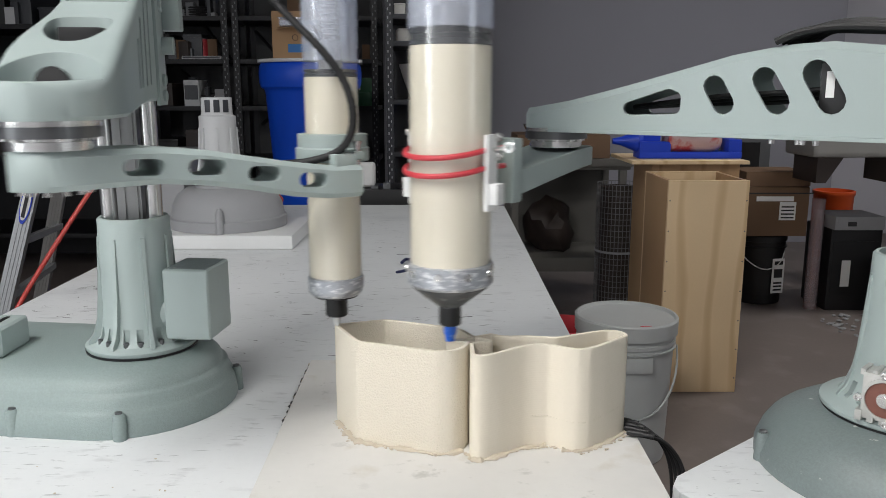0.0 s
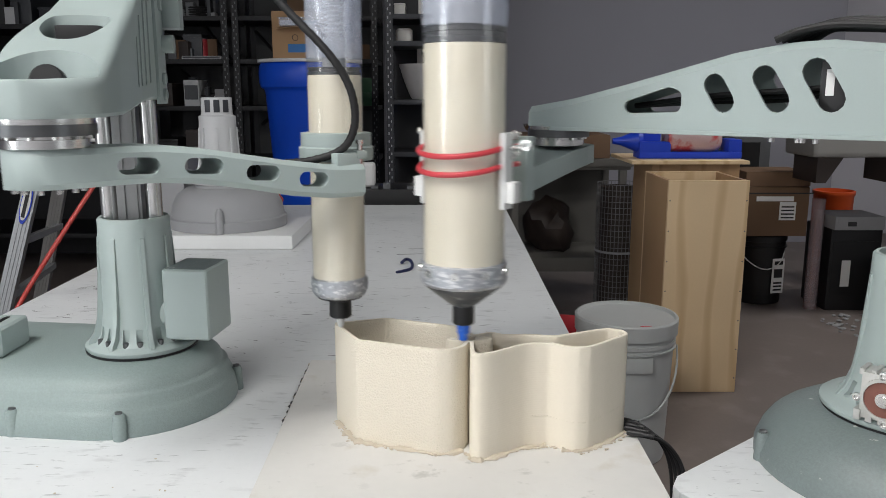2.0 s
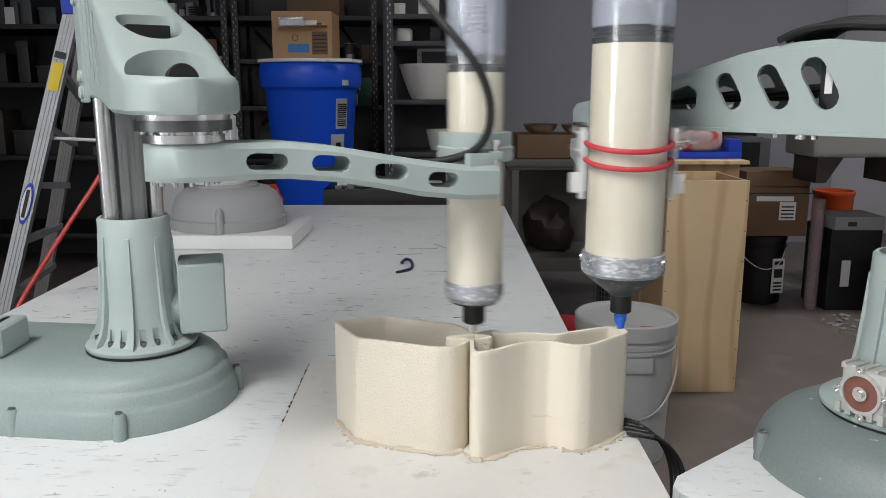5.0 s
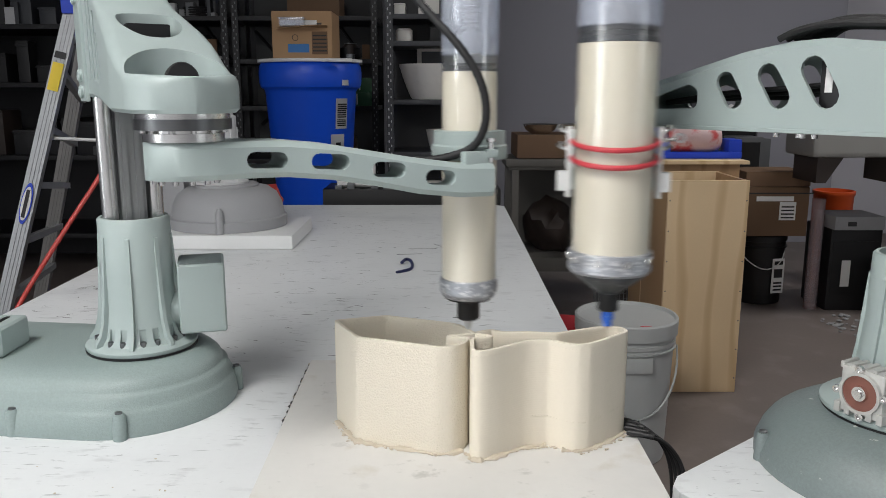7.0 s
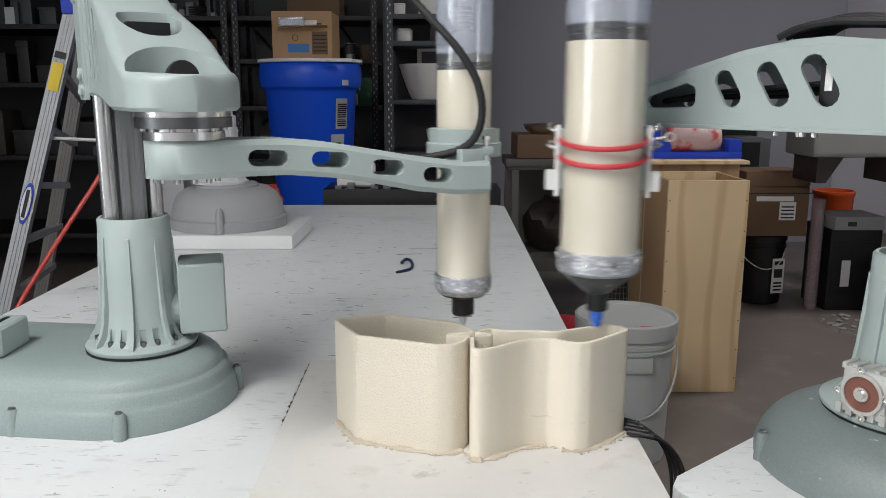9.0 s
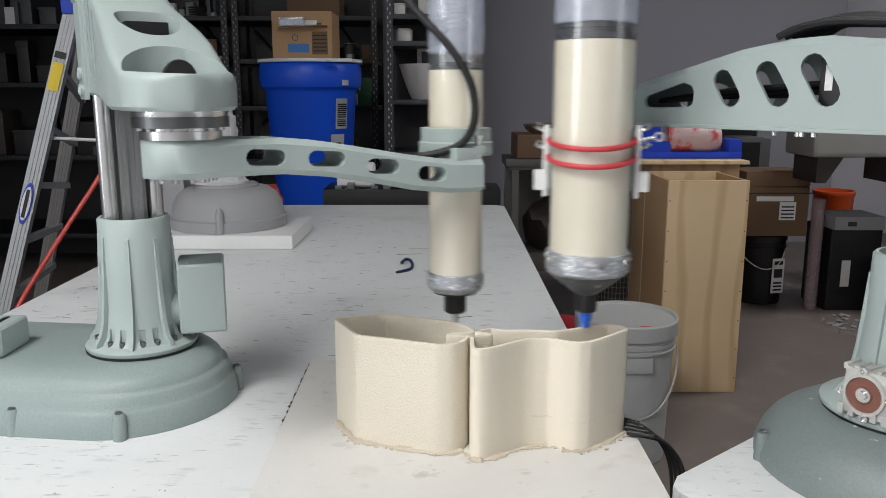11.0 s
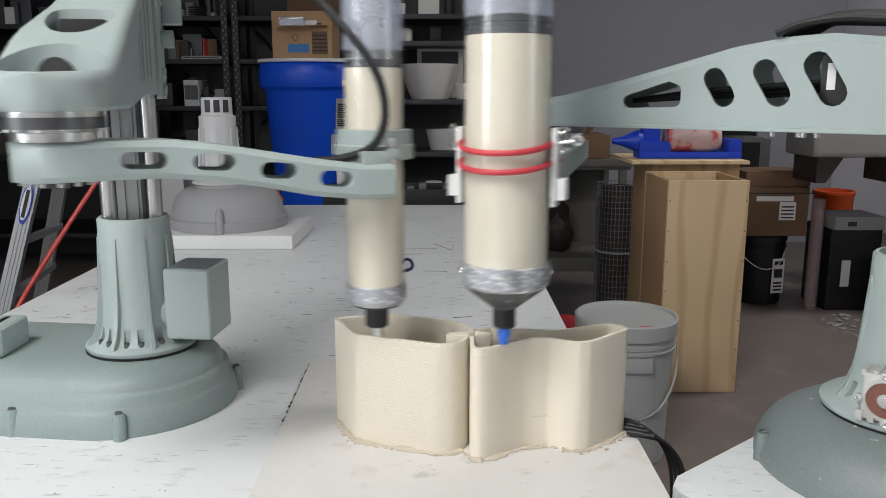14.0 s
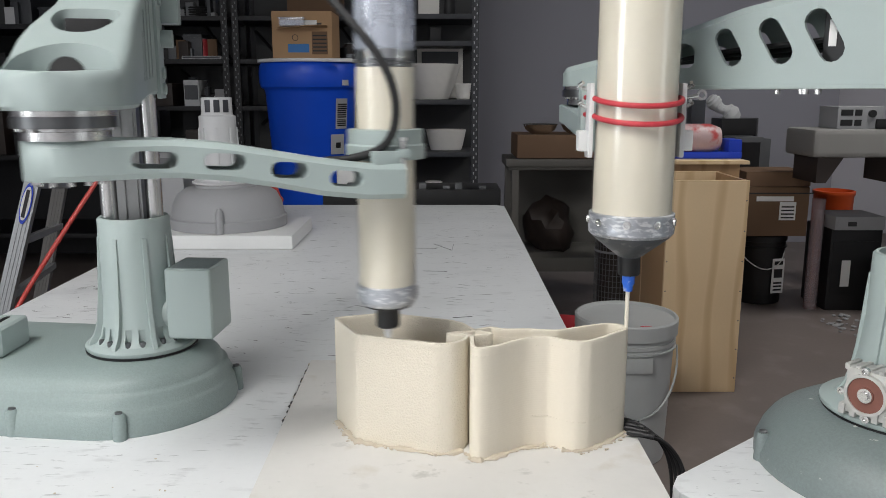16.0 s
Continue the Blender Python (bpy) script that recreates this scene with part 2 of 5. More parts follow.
def pipe(points, r, seg=10, bm=None, caps=True):
    """A round bar along points; r is one radius, or one for each point."""
    pts = [Vector(p) for p in points]
    rad = [r[i * len(r) // len(pts)] for i in range(len(pts))] if isinstance(r, (list, tuple)) else [r] * len(pts)
    up, loops = None, []
    for i, p in enumerate(pts):
        d = (pts[min(i + 1, len(pts) - 1)] - pts[max(i - 1, 0)]).normalized()
        side = d.orthogonal() if up is None else (up - d * up.dot(d))
        side.normalize()
        up = side
        other = d.cross(side)
        loops.append([p + rad[i] * (math.cos(2 * math.pi * k / seg) * side + math.sin(2 * math.pi * k / seg) * other) for k in range(seg)])
    return merge(bm or bmesh.new(), loft(loops, caps))


def smooth_path(pts, rounds=2, closed=False):
    """Cuts the corners of a path, twice or more."""
    pts = [Vector(p) for p in pts]
    for _ in range(rounds):
        out = [] if closed else [pts[0]]
        for a, b in zip(pts, pts[1:] + ([pts[0]] if closed else [])):
            out += [a.lerp(b, 0.25), a.lerp(b, 0.75)]
        pts = out + ([] if closed else [pts[-1]])
    return pts


def stadium(x0, x1, r, seg=14):
    """Outline of a bar with round ends, from x0 to x1 between the ends' centres."""
    right = [(x1 + r * math.cos(a), r * math.sin(a)) for a in [math.pi * (i / seg - 0.5) for i in range(seg + 1)]]
    left = [(x0 - r * math.cos(a), -r * math.sin(a)) for a in [math.pi * (i / seg - 0.5) for i in range(seg + 1)]]
    return right + left


def carve(bm, cutters):
    """Takes the cutters' bodies out of a body."""
    def put(b):
        me = bpy.data.meshes.new("tmp")
        bmesh.ops.recalc_face_normals(b, faces=b.faces)
        b.to_mesh(me)
        b.free()
        return new("tmp", me)
    ob, tools = put(bm), [put(c) for c in cutters]
    for t in tools:
        mod = ob.modifiers.new("cut", "BOOLEAN")
        mod.operation, mod.object, mod.solver = "DIFFERENCE", t, "EXACT"
    bpy.context.view_layer.update()
    me = bpy.data.meshes.new_from_object(ob.evaluated_get(bpy.context.evaluated_depsgraph_get()))
    out = bmesh.new()
    out.from_mesh(me)
    for o in (ob, *tools):
        d = o.data
        bpy.data.objects.remove(o)
        bpy.data.meshes.remove(d)
    bpy.data.meshes.remove(me)
    return out


def side_prism(poly, y0, y1, bevel=0.0):
    """A profile in x and z, drawn out along y."""
    tmp = loft([[(x, y0, z) for x, z in poly], [(x, y1, z) for x, z in poly]])
    if bevel:
        bmesh.ops.bevel(tmp, geom=[e for e in tmp.edges if abs(e.verts[0].co.y - e.verts[1].co.y) < 1e-6], offset=bevel, segments=3, profile=0.5, affect="EDGES", clamp_overlap=True)
    return tmp


def slot(pts, r, y0, y1, seg=6):
    """A rounded hole through a side: the outline of discs of radius r round the points."""
    c = Vector((sum(p[0] for p in pts) / len(pts), sum(p[1] for p in pts) / len(pts)))
    ring = []
    k = len(pts)
    for i in range(k):
        p, a, b = Vector(pts[i]), Vector(pts[i - 1]), Vector(pts[(i + 1) % k])
        d0, d1 = (p - a).normalized(), (b - p).normalized()
        n0, n1 = Vector((d0.y, -d0.x)), Vector((d1.y, -d1.x))
        if k > 2 and n0.dot(p - c) < 0:
            n0, n1 = -n0, -n1
        a0, turn = math.atan2(n0.y, n0.x), math.atan2(n0.x * n1.y - n0.y * n1.x, n0.dot(n1))
        if k == 2:
            turn = math.pi
        for j in range(seg + 1):
            w = a0 + turn * j / seg
            ring.append((p.x + r * math.cos(w), p.y + r * math.sin(w)))
    return loft([[(x, y0, z) for x, z in ring], [(x, y1, z) for x, z in ring]])


# ---------------------------------------------------------------- room
def slab(name, label, mat, *b, kind="structure", category=""):
    ob = link(name, box(*b), mat)
    return tagged(ob, label, category or name.split("_")[0], kind=kind)


slab("floor", "dull grey-brown concrete workshop floor with worn patches", FLOORM, -4.5, 4.5, -3.0, 7.2, -0.1, 0.0)
slab("wall_north", "plain mid-grey painted workshop back wall", WALLM, -4.5, 3.10, 6.3, 6.45, 0.0, 3.3)
slab("wall_recess", "plain light grey wall beyond the back wall's corner", WALLL, 3.10, 4.5, 6.7, 6.85, 0.0, 3.3)
slab("wall_return", "narrow end face of the grey painted wall", WALLM, 2.95, 3.10, 6.452, 6.70, 0.0, 3.3)


def window_wall(name, label, mat, x0, x1, y1, number):
    bm = box(x0, x1, -3.0, -2.55, 0.0, 3.3)
    for b in ((-0.75, y1, 0.0, 3.3), (-2.55, -0.75, 0.0, 0.75), (-2.55, -0.75, 2.65, 3.3)):
        box(x0, x1, b[0], b[1], b[2], b[3], bm=bm)
    tagged(link(name, bm, mat), label, "wall", kind="structure")
    w = thing("window_%d" % number, pose((x0 + x1) / 2, -1.65, 0.75), "white-framed workshop window letting in daylight", "window", kind="structure")
    s = 1 if x0 < 0 else -1
    for b in ((-0.9, -0.84, 0.0, 1.9), (0.84, 0.9, 0.0, 1.9), (-0.84, 0.84, 0.0, 0.06), (-0.84, 0.84, 1.84, 1.9), (-0.02, 0.02, 0.06, 1.84)):
        part("window_frame", box(s * 0.045 - 0.025, s * 0.045 + 0.025, *b), WHITE, w)
    for k in (-1, 1):
        pane = part("pane", box(s * 0.045 - 0.003, s * 0.045 + 0.003, min(k * 0.02, k * 0.84), max(k * 0.02, k * 0.84), 0.06, 1.84), CLEAR, w)
        pane.visible_shadow = False


window_wall("wall_west", "plain dark grey painted side wall", WALLM, -4.65, -4.502, 6.45, 1)
window_wall("wall_east", "plain white painted side wall", WALLW, 4.502, 4.65, 6.85, 2)
slab("wall_south", "plain white painted wall behind the camera", WALLW, -4.5, 4.5, -3.15, -3.002, 0.0, 3.3)
slab("ceiling", "plain pale painted workshop ceiling", CEILM, -4.65, 4.65, -3.15, 6.85, 3.3, 3.4)
for px, py, watts in PANELS:
    fx = thing("ceiling_light", pose(px, py, 3.1), "added white rectangular ceiling light panel out of view, switched on", "light", "ceiling lights")
    part("frame", box(-0.62, 0.62, -0.32, 0.32, 0.02, 0.2, 0.01), WHITE, fx)
    part("diffuser", box(-0.58, 0.58, -0.28, 0.28, 0.0, 0.018), GLOW, fx, "glowing white diffuser")


# ---------------------------------------------------------------- tables
def table(name, m, poly, label, legs, mat=TABLEM, thick=0.035):
    t = thing(name, m, label, "table")
    part("tabletop", prism(poly, -thick, 0.0, 0.003), mat, t)
    for lx, ly in legs:
        part("leg", box(lx - 0.035, lx + 0.035, ly - 0.035, ly + 0.035, -TABLE, -thick, 0.004), SHELFM, t, "dark steel leg")
    return t


table("work_table", pose(0, 0, TABLE), [(-0.905, -0.25), (0.238, -0.25), (0.240, 1.3), (0.248, 3.16), (0.215, 3.2), (-0.915, 3.2)],
      "long white-topped work table, scuffed and marked", [(-0.84, -0.15), (0.17, -0.15), (-0.84, 1.5), (0.17, 1.5), (-0.84, 3.1), (0.17, 3.1)])
side = [(0.268, 0.852), (0.28, 0.876), (0.437, 1.004), (1.0, 1.46), (1.5, 0.85), (0.75, 0.25), (0.34, 0.735), (0.272, 0.835)]
table("side_table", pose(0, 0, TABLE), side, "white-topped side table carrying the second robot arm", [(0.45, 0.9), (0.95, 1.3), (1.35, 0.85), (0.78, 0.4)])

board = link("print_board", prism([(-0.214, 0.55), (0.252, 0.55), (0.254, 0.9), (0.256, 1.08), (0.2385, 1.12), (0.2375, 1.275), (-0.2225, 1.275)], 0.0, 0.006, 0.0015), BOARD)
board.matrix_world = pose(0, 0, TABLE + 0.0005)
tagged(board, "thin cream-smeared print board lying on the work table", "board")


def crumbs(name, label, seed, count, where, size, mat):
    rnd, bm = random.Random(seed), bmesh.new()
    for _ in range(count):
        x, y, z = where(rnd)
        s = rnd.uniform(*size)
        tmp = bmesh.new()
        bmesh.ops.create_icosphere(tmp, subdivisions=1, radius=s)
        for v in tmp.verts:
            v.co *= rnd.uniform(0.7, 1.25)
        merge(bm, tmp, Matrix.Translation((x, y, z)) @ Matrix.Rotation(rnd.uniform(0, 6.3), 4, "Z") @ Matrix.Diagonal((1.4, 1.0, 0.45, 1)))
    return tagged(link(name, bm, mat), label, "debris", kind="stuff")


# ---------------------------------------------------------------- printed vessels
LEFT = [(-0.146, 1.0345), (-0.1085, 0.9605), (-0.0065, 0.9215), (0.009, 0.9230), (0.0165, 0.9275), (0.0250, 0.9365), (0.0290, 0.9475), (0.0305, 0.9535), (0.060, 0.9605), (0.0615, 0.9645), (0.040, 0.978), (0.0245, 1.0095), (0.0105, 1.0215), (-0.079, 1.0575)]
RIGHT = [(0.036, 0.914), (0.0385, 0.907), (0.044, 0.9045), (0.053, 0.9075), (0.067, 0.916), (0.085, 0.931), (0.1015, 0.943), (0.114, 0.9475), (0.132, 0.949), (0.1405, 0.9445), (0.1515, 0.9355), (0.1668, 0.9295), (0.1815, 0.9335), (0.2035, 0.9515), (0.2365, 0.983), (0.2385, 0.990),
         (0.2335, 1.003), (0.2175, 1.0085), (0.1935, 0.9985), (0.166, 0.9855), (0.146, 0.9765), (0.132, 0.978), (0.110, 0.983), (0.085, 0.981), (0.074, 0.983), (0.0625, 0.992), (0.049, 0.984), (0.034, 0.973), (0.007, 0.966), (0.0065, 0.962), (0.0362, 0.957)]


def resample(pts, count):
    pts = pts + [pts[0]]
    lens = [0.0]
    for a, b in zip(pts, pts[1:]):
        lens.append(lens[-1] + (b - a).length)
    out, i = [], 0
    for k in range(count):
        s = lens[-1] * k / count
        while lens[i + 1] < s:
            i += 1
        out.append(pts[i].lerp(pts[i + 1], (s - lens[i]) / max(1e-9, lens[i + 1] - lens[i])))
    return out


def wall_path(corners, rounds, count, size):
    path = [Vector((*p, 0)) for p in corners]
    for _ in range(rounds):
        out = []
        for a, b in zip(path, path[1:] + [path[0]]):
            cut = min(0.25, size / max(1e-6, (b - a).length))
            out += [a.lerp(b, cut), a.lerp(b, 1 - cut)]
        path = out
    return resample(path, count)


def clay_wall(path, thick, zs, bulge, wob=0.0):
    """A ring of clay of that wall thickness along a closed path, layer upon layer."""
    k = len(path)
    normals = []
    for i in range(k):
        d = (path[(i + 1) % k] - path[i - 1]).normalized()
        normals.append(Vector((d.y, -d.x, 0)))
    loops = []
    for side_ in (1, -1):
        rings = []
        for j, z in enumerate(zs):
            off = bulge[j]
            rings.append([path[i] + normals[i] * (side_ * (thick / 2 + off) + wob * noise.noise((path[i].x * 60, path[i].y * 60, z * 90 + 7 * side_))) + Vector((0, 0, z)) for i in range(k)])
        loops += rings if side_ == 1 else rings[::-1]
    return loft(loops, cap=False, closed=True)


RISE = [(0.0, 0.0), (3.5, 0.0036), (7.0, 0.0058), (9.0, 0.0077), (12.5, 0.0085), (15.3, 0.0093), (16.0, 0.0095)]
RIM0 = 0.1345


def rise(t):
    return float(np.interp(t, [r[0] for r in RISE], [r[1] for r in RISE]))


def vessel(name, corners, rounds, count, mat, label, wob):
    v = thing(name, pose(0, 0, TABLE + 0.0065), label, "clay vessel", "interlocking printed vessels")
    path = wall_path(corners, rounds, count, 0.0028)
    zs, bulge = [], []
    for k in range(48):
        base = 0.1335 * k / 48
        zs += [base, base + 0.0014]
        bulge += [0.0, 0.00010]
    zs.append(0.1335)
    bulge.append(0.0)
    part("wall", clay_wall(path, 0.0052, zs, bulge, wob), mat, v, sharp=28)
    top = part("fresh_rim", clay_wall(path, 0.0050, [-0.016, -0.013, -0.010, -0.007, -0.004, -0.001, 0.0], [0, 0, 0, 0, 0, 0, -0.0004], wob), mat, v, "freshly printed top layers", sharp=28)
    return v, top


vessel_left, rim_left = vessel("clay_vessel", LEFT, 2, 300, POT_L, "cream printed clay vessel with faceted pebbled walls", 0.00013)
vessel_right, rim_right = vessel("clay_vessel", RIGHT, 2, 240, POT_R, "cream printed clay vessel with smooth wavy walls", 0.0001)


def smear(points, label, seed):
    rnd = random.Random(seed)
    path = smooth_path([(x, y, 0.0015) for x, y in points], 2)
    rad = [0.0015 + 0.0075 * rnd.random() ** 1.5 for _ in path]
    bm = pipe(path, rad, 8)
    for v in bm.verts:
        v.co.z = max(0.0, v.co.z * 0.5)
    ob = link("clay_smear", bm, SMEAR)
    ob.matrix_world = pose(0, 0, TABLE + 0.0065)
    tagged(ob, label, "clay smear", "clay smears round the vessels")


smear([(-0.146, 1.02), (-0.135, 0.997), (-0.113, 0.955), (-0.085, 0.944)], "dried brownish clay smear along the vessel's foot", 3)
smear([(-0.085, 0.945), (-0.058, 0.936), (-0.03, 0.926), (0.002, 0.916), (0.024, 0.930)], "thin dried clay smear along the vessel's foot", 4)
smear([(0.036, 0.906), (0.047, 0.900), (0.070, 0.913), (0.1, 0.937), (0.13, 0.944)], "thin dried clay smear along the wavy vessel's foot", 5)
smear([(0.15, 0.930), (0.17, 0.925), (0.2, 0.943), (0.228, 0.970), (0.243, 0.988)], "crusty dried clay smear at the board's edge", 6)


# ---------------------------------------------------------------- robot arms
def robot_base(robot, reach, heading, dome=False, bosses=()):
    m = pose(0 if dome else -0.018, 0, 0, 0, 0, heading)
    if dome:
        prof = [(0, 0.168), (0.012, 0.168), (0.016, 0.166), (0.030, 0.161), (0.043, 0.152), (0.054, 0.140), (0.063, 0.125), (0.069, 0.111), (0.0725, 0.098), (0.0735, 0.05)]
    else:
        prof = [(0, 0.150), (0.004, 0.1505), (0.030, 0.1465), (0.0345, 0.1435), (0.037, 0.1412), (0.041, 0.1406), (0.0445, 0.1385), (0.051, 0.1372), (0.0535, 0.1345), (0.0555, 0.1308), (0.058, 0.1298), (0.066, 0.1265), (0.073, 0.119), (0.079, 0.108), (0.083, 0.095), (0.0845, 0.05)]
    rings = []
    for z, r in prof:
        rings.append([(x, y, z) for x, y in stadium(0, reach, r, 24)])
    bm = merge(bmesh.new(), loft(rings), m)
    # the domed base gets less light, so its paint colour is darkened
    mat = HAMMER_SHADE if dome else HAMMER
    base = part("base", bm, mat, robot, "rounded stepped base in hammered green-grey paint", 50)
    for bx, by in bosses:
        at = Vector((bx, by, 0))
        part("bolt_boss", lathe([(0.0095, 0.0), (0.0085, 0.032), (0.0065, 0.036), (0.003, 0.0365)], 14, m=Matrix.Translation(at)), mat, base)
        part("bolt", lathe([(0.005, 0.036), (0.005, 0.0385), (0.003, 0.039)], 8, m=Matrix.Translation(at)), STEEL_DARK, base, "dark bolt head")
    ring, low = (1.09, 0.0122) if dome else (0.905, 0.0)
    part("seam_ring", lathe([(0.0835 * ring, 0.0842 - low), (0.0865 * ring, 0.0842 - low), (0.0865 * ring, 0.0868 - low), (0.0835 * ring, 0.0868 - low)], 48, False, True), BLACK, base, "dark gap under the turning flange")
    return base


def robot_tower(robot, motor_turn, z_top=0.277, rods=0.72, ribs=8, flare=0.0, slim=0.92):
    """The turning tower: a flared ribbed casting on a flange, with two polished rods."""
    bm = lathe([(0.083, 0.087), (0.0845, 0.089), (0.0845, 0.093), (0.081, 0.096), (0.070, 0.098), (0.0625, 0.108), (0.0585, 0.125), (0.0555, 0.15), (0.0545, 0.2), (0.0535, z_top - 0.003), (0.051, z_top), (0.047, z_top), (0.046, z_top - 0.02), (0.02, z_top - 0.02)], 56)
    for v in bm.verts:
        grow = 1 + flare * max(0.0, min(1.0, (0.20 - v.co.z) / 0.10))
        v.co.x, v.co.y = v.co.x * grow * slim, v.co.y * grow * slim
    fins = []
    for i in range(ribs):
        a = 2 * math.pi * (i + 0.5) / ribs
        fin = [(0.050, 0.095), (0.080, 0.0965), (0.0795, 0.101), (0.071, 0.112), (0.0655, 0.13), (0.0615, 0.16), (0.0585, 0.2), (0.0555, 0.25), (0.050, 0.255)]
        tmp = loft([[(x, -0.0028, z) for x, z in fin], [(x, 0.0028, z) for x, z in fin]])
        fins.append(merge(bmesh.new(), tmp, Matrix.Rotation(a, 4, "Z") @ Matrix.Diagonal((slim, 1, 1, 1))))
    cutters = []
    for i in range(ribs):
        for off in (-0.16, 0.16):
            a = 2 * math.pi * i / ribs + off
            cutters.append(box(0.053, 0.09, -0.0045, 0.0045, 0.102, 0.122, m=Matrix.Rotation(a, 4, "Z")))
    tower = part("tower", carve(bm, cutters), PAINT, robot, "pale green ribbed casting", 40)
    for fin in fins:
        part("rib", fin, PAINT, tower)
    for i in range(ribs):
        for off in (-0.16, 0.16):
            a = 2 * math.pi * i / ribs + off
            part("bolt", lathe([(0.0042, 0.098), (0.0042, 0.105), (0.0025, 0.106)], 8, m=Matrix.Rotation(a, 4, "Z") @ Matrix.Translation((0.0655 * slim, 0, 0))), STEEL_DARK, tower, "dark bolt")
    for sy in (-0.0305, 0.0305):
        part("guide_rod", lathe([(0.0115, z_top - 0.02), (0.0115, rods - 0.002), (0.010, rods)], 28, m=Matrix.Translation((0.004, sy, 0))), STEEL, tower, "polished steel guide rod")
    rail = box(-0.019, 0.017, -0.0165, 0.0165, z_top - 0.02, rods)
    for gy in (-0.0085, 0.0085):
        box(0.0169, 0.0195, gy - 0.0035, gy + 0.0035, z_top - 0.02, rods, bm=rail)
    part("rail", rail, RAIL, tower, "dark grey aluminium rail")
    mt = Matrix.Rotation(radians(motor_turn), 4, "Z")
    if motor_turn:
        part("motor_neck", lathe([(0.029, 0.04), (0.029, 0.070), (0.026, 0.078), (0.022, 0.095)], 28, m=mt @ Matrix.Translation((0, 0, 0.135)) @ Matrix.Rotation(radians(90), 4, "Y")), PAINT, tower)
    return tower, mt


def bearing(parent, z0, x, r=0.049):
    at = Matrix.Translation((x, 0, 0))
    part("bearing_ring", lathe([(r * 0.5, z0), (r * 0.84, z0), (r * 0.84, z0 + 0.0085), (r * 0.78, z0 + 0.009), (r * 0.78, z0 + 0.0115), (r * 0.94, z0 + 0.012), (r * 0.97, z0 + 0.0235), (r * 0.97, z0 + 0.0287), (r * 0.5, z0 + 0.0287)], 56, m=at), STEEL, parent, "polished steel slewing bearing")
    part("bearing_band", lathe([(r, z0 + 0.0122), (r, z0 + 0.0232), (r * 0.93, z0 + 0.0232), (r * 0.93, z0 + 0.0122)], 56, False, True, m=at), STEEL_DARK, parent, "dark blued bearing band")
    for i in range(12):
        a = 2 * math.pi * i / 12
        part("bolt", lathe([(0.003, z0 + 0.0088), (0.003, z0 + 0.012), (0.0015, z0 + 0.0121)], 8, m=at @ Matrix.Translation((r * 0.86 * math.cos(a), r * 0.86 * math.sin(a), 0))), STEEL, parent)


AX_L, L1_L, L2_L = (-0.4440, 1.122), 0.335, 0.342
AX_R, L1_R, L2_R = (0.56, 0.90), 0.48, 0.265

robot_left = thing("robot_arm", pose(*AX_L, TABLE), "pale green two-link robot arm with polished rods on the work table", "robot arm", "robot arms")
robot_base(robot_left, 0.30, 173, bosses=((0.125, 0.040), (0.018, -0.1455), (-0.130, -0.130), (0.00, 0.146), (-0.14, 0.16)))
electronics = part("electronics_box", box(-0.30, -0.172, -0.066, 0.012, 0.0845, 0.127, 0.008, 3), PAINT, robot_left, "small pale green vented box on the base")
for k in range(3):
    part("vent", box(-0.232 + 0.018 * k, -0.226 + 0.018 * k, -0.050, -0.005, 0.126, 0.1282), BLACK, electronics, "dark vent slit")
tower_left, mt = robot_tower(robot_left, 75)
motor = box(-0.033, 0.033, -0.041, 0.041, 0.106, 0.208, 0.006, 3)
motor.transform(mt @ Matrix.Translation((0.0885, 0, 0)))
# the cover's top lies in shade: a thin plate in darkened paint
part("motor_top_shade", box(-0.029, 0.029, -0.036, 0.036, 0.2075, 0.2088, 0.0005, m=mt @ Matrix.Translation((0.0885, 0, 0))), HAMMER_SHADE, tower_left, "motor cover's shaded top, made as a thin dark plate")
part("motor_cover", motor, PAINT, tower_left, "pale green boxy motor cover")

# upper arm of the left robot, in its own space: x along the arm, z from the table


def arm_top(x):
    return float(np.interp(x, [-0.1, 0.045, 0.07, 0.10, 0.14, 0.23, 0.265, 0.298, 0.33, 0.40], [0.70, 0.70, 0.605, 0.565, 0.546, 0.514, 0.498, 0.480, 0.466, 0.458]))


def arm_low(x):
    return float(np.interp(x, [0.05, 0.23], [0.438, 0.4235]))


xs = [-0.035 + (L1_L + 0.0579 + 0.035) * i / 54 for i in range(55)]


def half(x):
    return float(np.interp(x, [0.10, 0.26], [0.046, 0.058])) if x < L1_L else math.sqrt(max(1e-6, 0.058 ** 2 - (x - L1_L) ** 2))


def arm_ring(x):
    h, lo, hi, r = half(x), arm_low(x), arm_top(x), min(0.012, half(x) * 0.5)
    turn = [math.pi / 2 * k / 4 for k in range(5)]
    side = [(h - r + r * math.cos(a), hi - r + r * math.sin(a)) for a in turn]
    foot = [(h - 0.004, lo), (h, lo + 0.004)]
    right = foot + side
    return [(x, y, z) for y, z in right] + [(x, -y, z) for y, z in right[::-1]]


body = loft([arm_ring(x) for x in xs])
cutters = [lathe([(0.046, 0.430), (0.0515, 0.436), (0.053, 0.46), (0.0545, 0.60)], 44, m=Matrix.Translation((L1_L - 0.004, 0, 0)))]
win = [(p.x, p.y) for p in smooth_path([(0.185, -0.036, 0), (0.225, -0.033, 0), (0.252, -0.016, 0), (0.252, 0.016, 0), (0.225, 0.033, 0), (0.185, 0.036, 0), (0.168, 0.027, 0), (0.168, -0.027, 0)], 2, True)]
cutters.append(prism(win, 0.440, 0.72))
